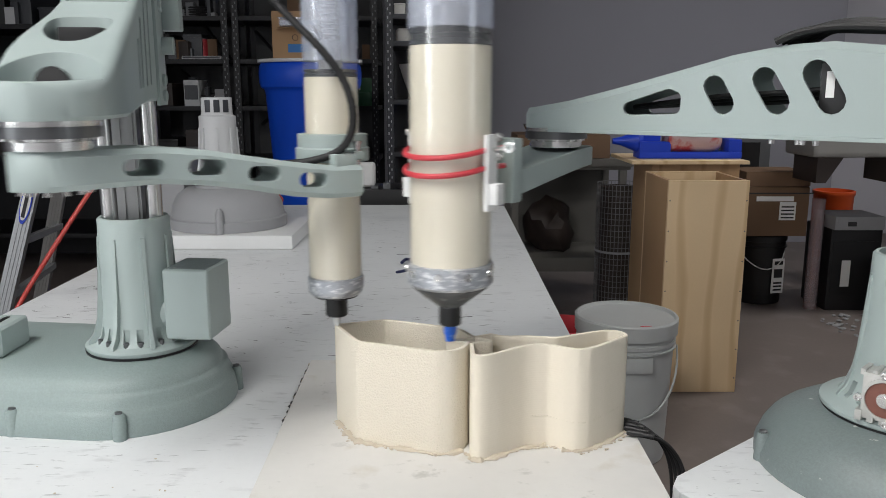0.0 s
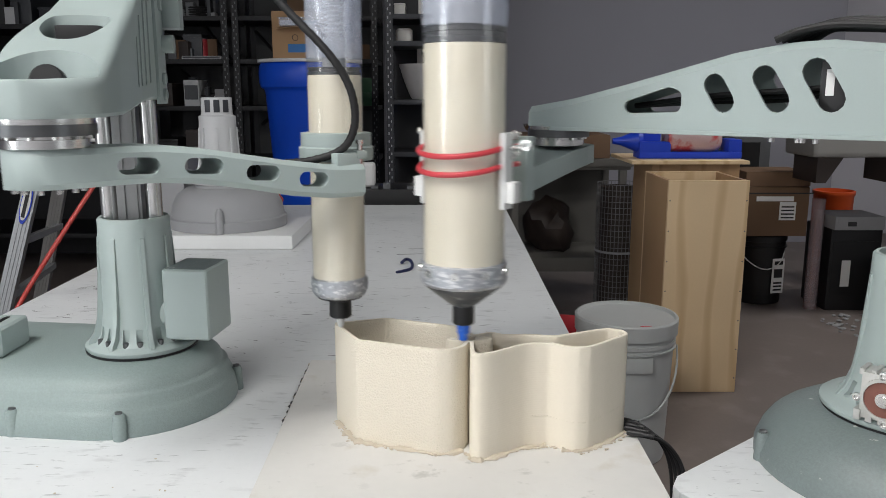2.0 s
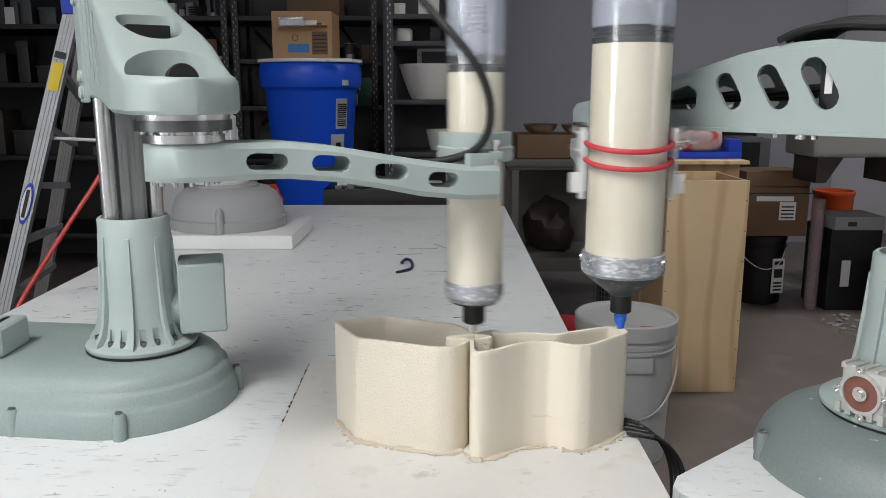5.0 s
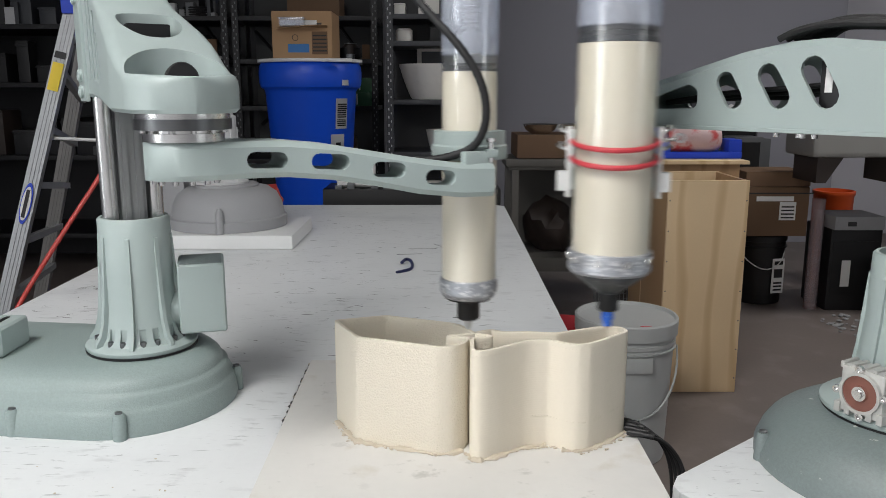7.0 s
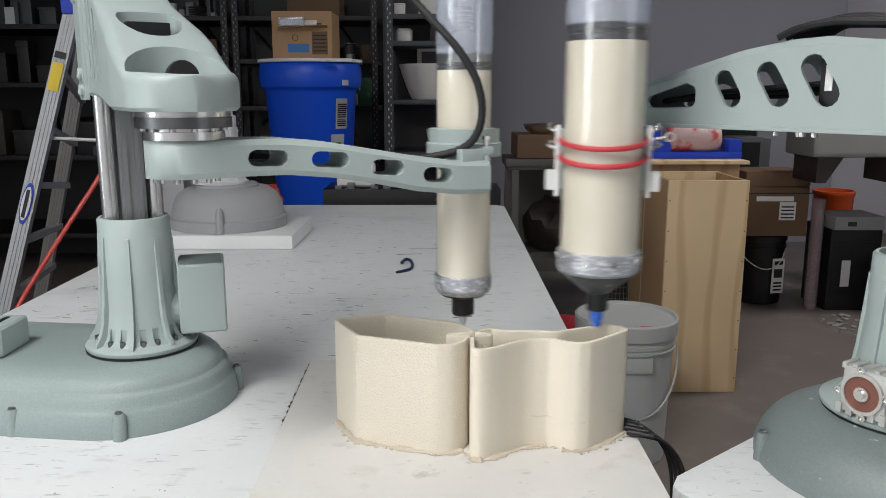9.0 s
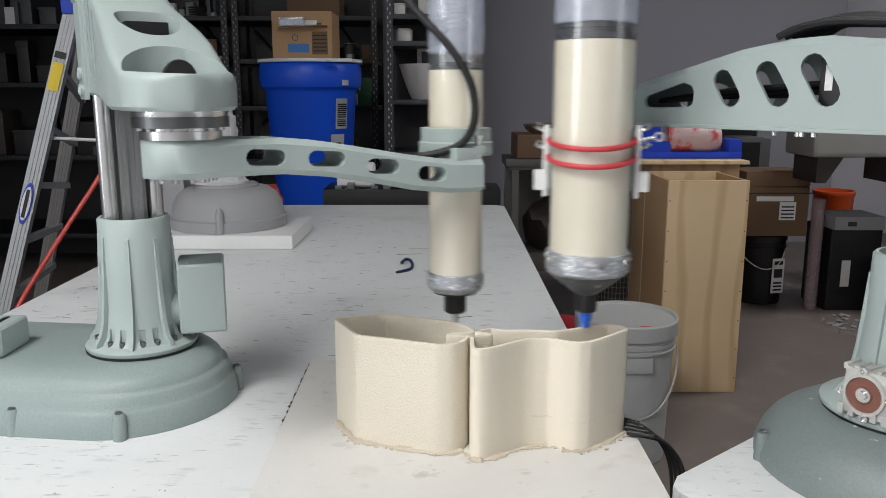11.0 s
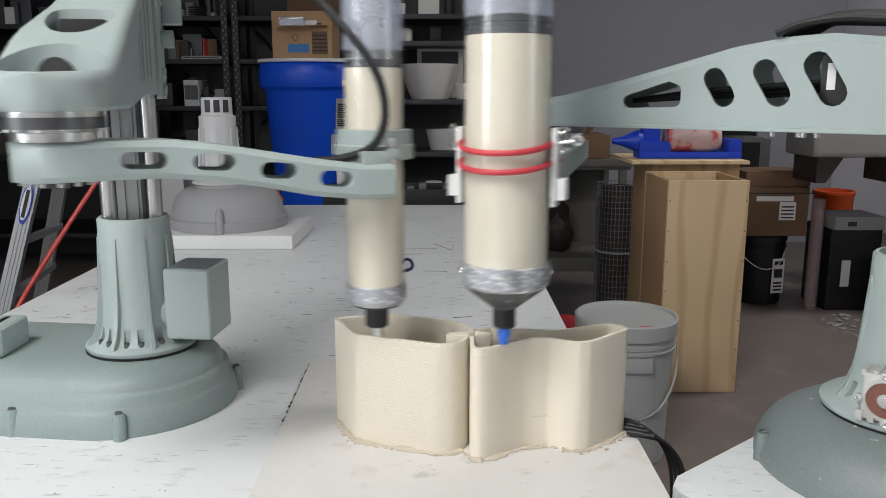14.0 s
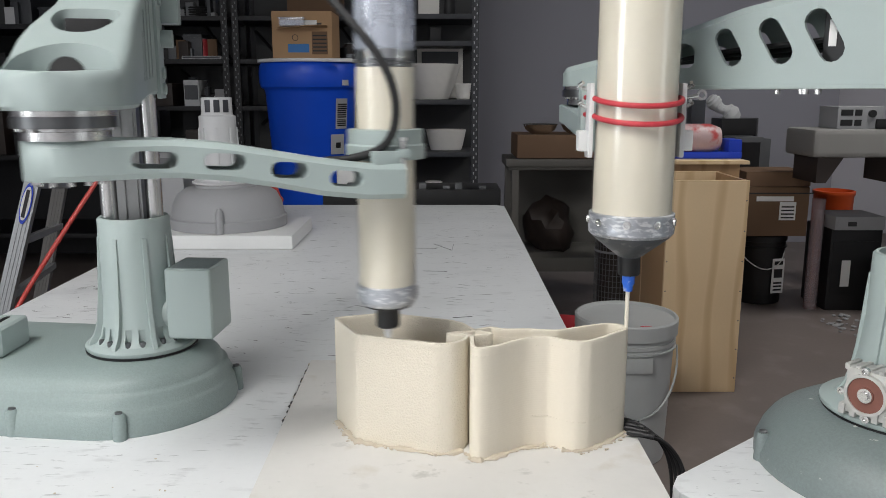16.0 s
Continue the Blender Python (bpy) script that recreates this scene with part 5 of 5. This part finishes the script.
def mesh_roll(x, y, r, h):
    o = thing("mesh_roll", pose(x, y, 0), "upright roll of grey wire mesh on the floor", "wire mesh", "mesh rolls")
    bm = bmesh.new()
    for k in range(36):
        a = 2 * math.pi * k / 36
        pipe([(r * math.cos(a), r * math.sin(a), 0), (r * math.cos(a), r * math.sin(a), h)], 0.0022, 4, bm)
    for k in range(int(h / 0.03) + 1):
        pipe([(r * math.cos(2 * math.pi * i / 24), r * math.sin(2 * math.pi * i / 24), 0.03 * k + 0.003) for i in range(25)], 0.0022, 4, bm)
    tagged(part("wire", bm, MESHM, o), kind="stuff")
    part("band", lathe([(r + 0.003, h * 0.5), (r + 0.004, h * 0.5 + 0.012), (r, h * 0.5 + 0.012), (r, h * 0.5)], 32, False, True), PRIMER, o, "grey band")
    part("core", lathe([(r * 0.85, 0.0), (r * 0.85, h * 0.98)], 28, False), BROWN, o, "dark inner roll")


mesh_roll(0.93, 4.15, 0.115, 0.72)

# blue tool with a smeared jar on the plywood board
tool = thing("clay_pump", pose(0.88, 3.62, 0.898), "blue plastic clamp holding a red-smeared clear jar", "pump")
part("foot", box(0.0, 0.46, -0.06, 0.06, 0.0, 0.03, 0.006), BLUE_PART, tool)
part("bracket", prism([(0.0, -0.06), (0.14, -0.06), (0.12, 0.05), (0.0, 0.05)], 0.028, 0.075, 0.005), BLUE_PART, tool)
part("column", box(0.02, 0.10, -0.03, 0.03, 0.06, 0.17, 0.006), BLUE_PART, tool)
part("end_block", box(0.40, 0.46, -0.055, 0.055, 0.028, 0.085, 0.006), BLUE_PART, tool)
part("spout", lathe([(0.045, 0), (0.05, 0.02), (0.02, 0.09), (0.012, 0.13)], 24, m=Matrix.Translation((0.02, 0, 0.075)) @ Matrix.Rotation(radians(-90), 4, "Y")), BLUE_PART, tool)
part("jar", lathe([(0.06, 0), (0.065, 0.01), (0.065, 0.2), (0.05, 0.24), (0.02, 0.25)], 32, m=Matrix.Translation((0.13, 0, 0.088)) @ Matrix.Rotation(radians(90), 4, "Y")), PINK, tool, "clear jar smeared with red clay")

blackbox = thing("equipment_case", pose(1.73, 4.72, 0), "dark grey equipment case standing behind the boxes", "case")
part("case", box(0, 0.17, 0, 0.2, 0.0, 0.93, 0.008), EXTRUSION, blackbox)
part("front_panel", box(0.02, 0.15, -0.004, 0.0, 0.70, 0.90), BLACK, blackbox)

# stacked cartons and bins along the right-hand side
crate = thing("bucket", pose(1.83, 4.50, 0), "black plastic bucket with a white label on the floor", "bucket")
part("pail", lathe([(0.125, 0.0), (0.13, 0.006), (0.143, 0.36), (0.15, 0.365), (0.15, 0.395), (0.145, 0.402), (0.0, 0.402)], 40, False), BLACK, crate)
part("rib", lathe([(0.14, 0.325), (0.152, 0.327), (0.152, 0.333), (0.14, 0.335)], 40, False, True), BLACK, crate)
part("handle", pipe(smooth_path([(-0.145, -0.02, 0.34), (-0.12, -0.12, 0.26), (-0.02, -0.165, 0.20), (0.08, -0.15, 0.25), (0.145, -0.02, 0.34)], 3), 0.0035, 8), WHITE, crate, "white wire handle")
part("label", box(0.0, 0.075, -0.1455, -0.142, 0.07, 0.27, m=Matrix.Rotation(0.2, 4, "Z")), PAPER, crate, "white printed label")
part("pictogram", box(0.012, 0.063, -0.1475, -0.1455, 0.16, 0.21, m=Matrix.Rotation(0.2, 4, "Z")), INK, crate, "black pictogram")
for k in range(3):
    part("print_bar", box(0.012, 0.063, -0.1475, -0.1455, 0.085 + 0.02 * k, 0.095 + 0.02 * k, m=Matrix.Rotation(0.2, 4, "Z")), INK, crate)
part("print_bar", box(0.012, 0.063, -0.1475, -0.1455, 0.235, 0.255, m=Matrix.Rotation(0.2, 4, "Z")), INK, crate)
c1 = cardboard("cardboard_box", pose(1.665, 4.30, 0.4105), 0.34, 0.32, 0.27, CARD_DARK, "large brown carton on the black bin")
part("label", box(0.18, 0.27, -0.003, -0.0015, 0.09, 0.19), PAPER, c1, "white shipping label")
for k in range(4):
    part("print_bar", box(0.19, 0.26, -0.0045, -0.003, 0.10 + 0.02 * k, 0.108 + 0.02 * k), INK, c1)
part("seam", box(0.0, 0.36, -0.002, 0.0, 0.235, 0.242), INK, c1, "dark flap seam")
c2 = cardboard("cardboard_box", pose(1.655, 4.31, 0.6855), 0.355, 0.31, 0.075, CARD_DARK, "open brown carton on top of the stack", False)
pail2 = thing("bucket", pose(2.36, 4.75, 0), "bright orange plastic bucket behind the cartons", "bucket")
part("pail", lathe([(0.095, 0), (0.112, 0.58), (0.119, 0.59), (0.119, 0.61), (0.110, 0.612), (0.092, 0.01), (0, 0.01)], 40, False), ORANGE, pail2)
tubec = thing("plastic_tube", pose(2.06, 4.3, 0), "upright clear plastic tube with a reddish film", "tube")
part("tube", lathe([(0.035, 0), (0.035, 0.62), (0.031, 0.62), (0.031, 0)], 28, False, True), FILM, tubec)
for (x0, y0, w, d, h, z, mat, lab) in ((2.12, 4.25, 0.28, 0.3, 0.46, 0.0, BLACK, "black boxy machine on the floor"), (2.11, 4.2, 0.27, 0.26, 0.075, 0.4605, PRIMER, "flat grey instrument on the black machine"),
                                       (2.32, 3.9, 0.3, 0.3, 0.3, 0.0, BROWN, "dark brown crate on the floor")):
    o = thing("equipment_box", pose(x0, y0, z), lab, "equipment")
    part("housing", box(0, w, 0, d, 0, h, 0.008), mat, o)
    part("front_panel", box(0.015, w - 0.015, -0.003, 0.0, h * 0.2, h * 0.85), mat, o)
    part("label", box(w * 0.25, w * 0.42, -0.006, -0.003, h * 0.3, h * 0.62), PAPER if h > 0.4 else INK, o, "small label")
crumbs("floor_scraps", "scattered clear plastic and metal scraps on the floor", 5, 70, lambda r: (r.uniform(2.0, 2.4), r.uniform(3.75, 4.15), 0.006), (0.004, 0.018), PRIMER)

# beige bench with instruments against the wall
bench = thing("bench", pose(1.84, 3.95, 0), "beige rounded bench on dark splayed legs", "bench")
part("top", box(0.0, 1.3, 0.0, 0.34, 0.87, 1.01, 0.03, 4), BENCH, bench)
for lx in (0.62, 1.2):
    for ly in (0.08, 0.26):
        part("leg", pipe([(lx, ly, 0.87), (lx, ly, 0.0)], 0.028, 8), BROWN, bench, "dark brown leg")
for lx in (0.04, 0.42):
    br = side_prism([(lx, 0.74), (lx + 0.05, 0.74), (lx + 0.13, 0.869), (lx, 0.869)], 0.03, 0.30)
    part("bracket", br, BROWN, bench, "dark brown wedge bracket")
psu = thing("power_supply", pose(1.97, 4.0, 1.011), "grey bench power supply with two displays", "power supply")
part("case", box(0, 0.23, 0, 0.2, 0, 0.11, 0.005), PRIMER, psu)
for k in (0, 1):
    part("display", box(0.015, 0.075, -0.002, 0, 0.015 + 0.05 * k, 0.045 + 0.05 * k), BLACK, psu, "dark display")
    part("display", box(0.085, 0.12, -0.002, 0, 0.015 + 0.05 * k, 0.045 + 0.05 * k), BLACK, psu, "dark display")
part("knob", lathe([(0.02, 0), (0.018, 0.012), (0.0, 0.012)], 18, False, m=Matrix.Translation((0.17, 0, 0.075)) @ Matrix.Rotation(radians(90), 4, "X")), BLACK, psu, "black dial")
for (dx, w, h, lab) in ((0.16, 0.14, 0.05, "black hand-held gadget on the bench"), (0.36, 0.16, 0.09, "black motor unit on the bench")):
    o = thing("gadget", pose(1.99 + dx, 3.965, 1.011), lab, "gadget")
    part("body", box(0, w, -0.0, 0.02 if dx < 0.2 else 0.12, 0, h, 0.012), BLACK, o)
    part("knob", lathe([(0.015, 0), (0.015, 0.02)], 14, m=Matrix.Translation((w * 0.5, 0.0, h * 0.5)) @ Matrix.Rotation(radians(90), 4, "X")), GASKET, o)
gear_bag = thing("tool_bag", pose(1.94, 5.0, 0), "dark machine with a crumpled plastic bag on top", "machine")
part("stand", box(-0.22, 0.12, 0, 0.3, 0, 0.905, 0.01), EXTRUSION, gear_bag)
part("head", prism([(-0.20, 0), (0.02, 0), (0.07, 0.1), (0.02, 0.2), (-0.20, 0.2)], 0.906, 1.03, 0.01), BLACK, gear_bag)
part("bag", pipe(smooth_path([(-0.10, 0.08, 1.03), (-0.14, 0.06, 1.075), (-0.19, 0.08, 1.09), (-0.23, 0.08, 1.13), (-0.26, 0.08, 1.16)], 2), [0.05, 0.055, 0.06, 0.05, 0.03, 0.03, 0.035, 0.045, 0.05, 0.04, 0.03, 0.02], 10), PRIMER_LIGHT, gear_bag, "crumpled grey plastic bag")
meter = thing("meter", pose(1.33, 4.3, 0.0), "small upright dark meter with a dial", "meter")
part("stand", box(0, 0.09, 0, 0.1, 0, 1.0, 0.005), EXTRUSION, meter)
part("body", box(-0.0, 0.075, -0.004, 0.08, 1.001, 1.15, 0.006), GASKET, meter)

# cables at the board's edge
cables = thing("cable_bundle", pose(0, 0, 0), "three black plugged cables hanging over the table's edge", "cable")
for k in range(4):
    o = 0.011 * k
    pts = [(0.2415, 1.012 - o * 1.2, TABLE + 0.012), (0.262, 1.002 - o * 1.3, TABLE + 0.012), (0.276 + o * 0.3, 1.0 - o, TABLE + 0.004), (0.292 + o * 0.3, 1.0 - o, TABLE - 0.010), (0.305 + o * 0.3, 0.995 - o, TABLE - 0.032), (0.310 + o * 0.3, 0.985 - o, TABLE - 0.07), (0.306 + o * 0.5, 0.975 - o, TABLE - 0.14), (0.298 + o, 0.96, TABLE - 0.4), (0.298 + o, 0.95, 0.006)]
    part("cable", pipe(smooth_path(pts, 3), 0.0026, 8), RUBBER, cables)
    a, b = Vector((0.2425, 1.0115 - o * 1.2, TABLE + 0.0125)), Vector((0.264 + 0.003 * k, 1.0 - o * 1.3, TABLE + 0.0125))
    part("plug", pipe([a.lerp(b, i / 10) for i in range(11)], [0.0042, 0.0031], 10), BLACK, cables, "ribbed black plug")
pailr = thing("bucket", pose(0.47, 2.95, 0), "red bucket partly hidden beside the table", "bucket")
part("pail", lathe([(0.11, 0), (0.13, 0.30), (0.135, 0.31), (0.126, 0.312), (0.105, 0.01), (0, 0.01)], 36, False), RED, pailr)

mark = link("marker_scribble", pipe(smooth_path([(-0.118, 1.955, 0), (-0.098, 1.970, 0.001), (-0.080, 1.985, 0.003), (-0.080, 2.03, 0.007), (-0.088, 2.07, 0.009), (-0.101, 2.09, 0.007), (-0.110, 2.06, 0.003)], 2), 0.0042, 8), NAVY)
mark.matrix_world = pose(0, 0, TABLE + 0.002)
tagged(mark, "small dark blue clip lying on the table", "clip")


def foot_spot(r):
    a = r.random()
    line = [(-0.150, 1.03), (-0.130, 0.990), (-0.112, 0.956), (-0.060, 0.936), (-0.008, 0.917), (0.022, 0.930), (0.040, 0.902), (0.060, 0.907), (0.098, 0.936), (0.14, 0.941), (0.17, 0.925), (0.205, 0.948), (0.242, 0.988)]
    k = min(len(line) - 2, int(a * (len(line) - 1)))
    u = r.random()
    x, y = (line[k][j] * (1 - u) + line[k + 1][j] * u for j in (0, 1))
    spread = 0.006 if k in (0, 1, 10, 11) else 0.0025
    return x + r.gauss(0, spread), y - abs(r.gauss(0, spread)), TABLE + 0.0075


crumbs("foot_crust", "lumpy crust of dried clay along the vessels' feet", 12, 170, lambda r: foot_spot(r), (0.0008, 0.003), SMEAR)
crumbs("board_chips", "small chips of dried clay along the board's edge", 15, 30, lambda r: (-0.2225 + 0.006 * r.random(), r.uniform(1.0, 1.27), TABLE + 0.005), (0.001, 0.0032), SMEAR)
crumbs("table_crumbs", "tiny dried clay crumbs scattered on the table", 8, 70, lambda r: (r.uniform(-0.75, 0.2), r.uniform(0.6, 0.93) if r.random() < 0.6 else r.uniform(1.2, 2.8), TABLE + 0.001), (0.0006, 0.0016), SMEAR)




def scratches(seed, count, spots, label):
    """Thin dark scuffs lying on the table."""
    r, bm = random.Random(seed), bmesh.new()
    for _ in range(count):
        x0, x1, y0, y1 = r.choice(spots)
        x, y, ln, a = r.uniform(x0, x1), r.uniform(y0, y1), r.uniform(0.004, 0.035) ** 1.0, r.gauss(0, 0.35)
        pts = [(x + ln * u * math.cos(a), y + ln * u * math.sin(a) + r.gauss(0, 0.0012), 0) for u in (0, 0.35, 0.7, 1)]
        w = r.uniform(0.0004, 0.0014)
        vs = [(bm.verts.new((p[0], p[1] - w * k, TABLE + 0.0006)), bm.verts.new((p[0], p[1] + w * k, TABLE + 0.0006))) for p, k in zip(pts, (0.3, 1, 0.8, 0.2))]
        for a_, b_ in zip(vs, vs[1:]):
            bm.faces.new((a_[0], b_[0], b_[1], a_[1]))
    return tagged(link("table_scuff", bm, INK), label, "scuffs", kind="stuff")


scratches(41, 260, ((-0.87, -0.6, 1.5, 2.2), (-0.55, 0.2, 1.9, 3.0), (-0.4, 0.1, 1.3, 1.9)), "thin dark scuffs and scratches on the table top")
blot = link("ink_blot", prism([(-0.80, 1.785), (-0.775, 1.78), (-0.755, 1.795), (-0.735, 1.80), (-0.75, 1.812), (-0.775, 1.815), (-0.79, 1.80), (-0.815, 1.79)], 0, 0.0006), INK)
blot.matrix_world = pose(0, 0, TABLE + 0.0004)
tagged(blot, "dark oily blot on the white table", "blot")
# the thin shadow line beside the board, laid on the table as a dark strip
grime, rg = bmesh.new(), random.Random(77)
row = []
for k in range(46):
    y = 1.02 + 0.255 * k / 45
    x = -0.2141 - 0.01172 * (y - 0.55)
    w = max(0.0006, rg.gauss(0.0026, 0.0014))
    row.append((grime.verts.new((x - w - 0.0005, y, TABLE + 0.0007)), grime.verts.new((x + 0.002, y, TABLE + 0.0007))))
for a_, b_ in zip(row, row[1:]):
    grime.faces.new((a_[0], a_[1], b_[1], b_[0]))
tagged(link("board_edge_shade", grime, INK), "dark strip drawn as the shadow line along the print board's edge", "grime", kind="stuff")
lines = bmesh.new()
for a_, b_ in (((-0.027, 2.347), (0.026, 2.251)), ((0.026, 2.251), (0.032, 2.347)), ((-0.10, 2.27), (-0.02, 2.275)), ((-0.13, 2.19), (-0.06, 2.20)), ((-0.05, 1.98), (0.01, 1.975)), ((0.02, 1.55), (0.06, 1.56))):
    pipe([(*a_, TABLE + 0.0008), (*b_, TABLE + 0.0006)], 0.0005, 5, lines)
tagged(link("pencil_marks", lines, INK), "thin dark pencil strokes on the white table", "marks", kind="stuff")
lay = pipe(smooth_path([(0.112, 0.9440, 0.0405), (0.131, 0.9460, 0.0405), (0.1395, 0.9420, 0.0395), (0.1505, 0.9335, 0.0385), (0.167, 0.9268, 0.038), (0.182, 0.9310, 0.0375), (0.2045, 0.9490, 0.039), (0.2345, 0.9780, 0.041)], 2), 0.0006, 6)
part("layer_line", lay, POT_R, vessel_right, "thin raised line of a slipped layer")


# ---------------------------------------------------------------- movement
PERIOD, PERIOD_R = 2.058, 2.0597
# each nozzle goes round its vessel's wall, from the faceted vessel's far corner and from the wavy one's hook
LOOP_L = LEFT[:1] + LEFT[:0:-1]
LOOP_R = RIGHT[-2::-1] + RIGHT[-1:]


def nozzle(loop, phase):
    """Where the nozzle stands on its closed way round the rim, at an even pace."""
    pts = [Vector(p) for p in loop + loop[:1]]
    lens = [(b - a).length for a, b in zip(pts, pts[1:])]
    s = (phase % 1.0) * sum(lens)
    for a, b, d in zip(pts, pts[1:], lens):
        if s <= d:
            return a.lerp(b, s / d)
        s -= d
    return pts[-1]


def elbow(axis, tip, l1, l2, bend):
    dx, dy = tip[0] - axis[0], tip[1] - axis[1]
    d = min(math.hypot(dx, dy), l1 + l2 - 1e-4)
    a = math.atan2(dy, dx) + bend * math.acos((l1 * l1 + d * d - l2 * l2) / (2 * l1 * d))
    e = (axis[0] + l1 * math.cos(a), axis[1] + l1 * math.sin(a))
    return a, e, math.atan2(tip[1] - e[1], tip[0] - e[0])


LIFT = [(0.0, 0.0), (15.2, 0.0), (15.3, 0.008), (15.4, 0.0155), (15.5, 0.0195), (15.6, 0.026), (15.7, 0.034), (15.8, 0.041), (15.9, 0.046), (16.0, 0.0495)]
STOP = 15.37


def motions():
    times = [round(0.1 * k, 1) for k in range(161)]
    keys = {k: [] for k in "tl cl fl el tr cr fr er rl rr st".split()}
    for t in times:
        up = rise(t)
        keys["rl"].append((t, pose(0, 0, RIM0 + up)))
        keys["rr"].append((t, pose(0, 0, RIM0 + up)))
        tip = nozzle(LOOP_L, t / PERIOD - 0.0135)
        a, e, b = elbow(AX_L, tip, L1_L, L2_L, -1)
        keys["tl"].append((t, pose(0, 0, 0, 0, 0, math.degrees(a))))
        keys["cl"].append((t, pose(0, 0, up, 0, 0, math.degrees(a))))
        keys["fl"].append((t, pose(e[0] - AX_L[0], e[1] - AX_L[1], up, 0, 0, math.degrees(b))))
        keys["el"].append((t, pose(tip[0], tip[1], TABLE + RIM0 + 0.007 + up, 0, 0, math.degrees(b))))
        tip = nozzle(LOOP_R, min(t, STOP) / PERIOD_R - 0.0042)
        lift = up + float(np.interp(t, [r[0] for r in LIFT], [r[1] for r in LIFT]))
        a, e, b = elbow(AX_R, tip, L1_R, L2_R, -1)
        keys["tr"].append((t, pose(0, 0, -0.0115, 0, 0, math.degrees(a))))
        keys["cr"].append((t, pose(0, 0, lift, 0, 0, math.degrees(a))))
        keys["fr"].append((t, pose(e[0] - AX_R[0], e[1] - AX_R[1], lift, 0, 0, math.degrees(b))))
        keys["er"].append((t, pose(tip[0], tip[1], TABLE + RIM0 + 0.007 + lift, 0, 0, math.degrees(b))))
        keys["st"].append((t, pose(tip[0], tip[1], TABLE + RIM0 + 0.0075 + up)))
    for ob, k in ((tower_left, "tl"), (carriage_left, "cl"), (forearm_left, "fl"), (ext_left, "el"), (tower_right, "tr"), (carriage_right, "cr"), (forearm_right, "fr"), (ext_right, "er"), (rim_left, "rl"), (rim_right, "rr"), (strand, "st")):
        walk(ob, keys[k])


motions()
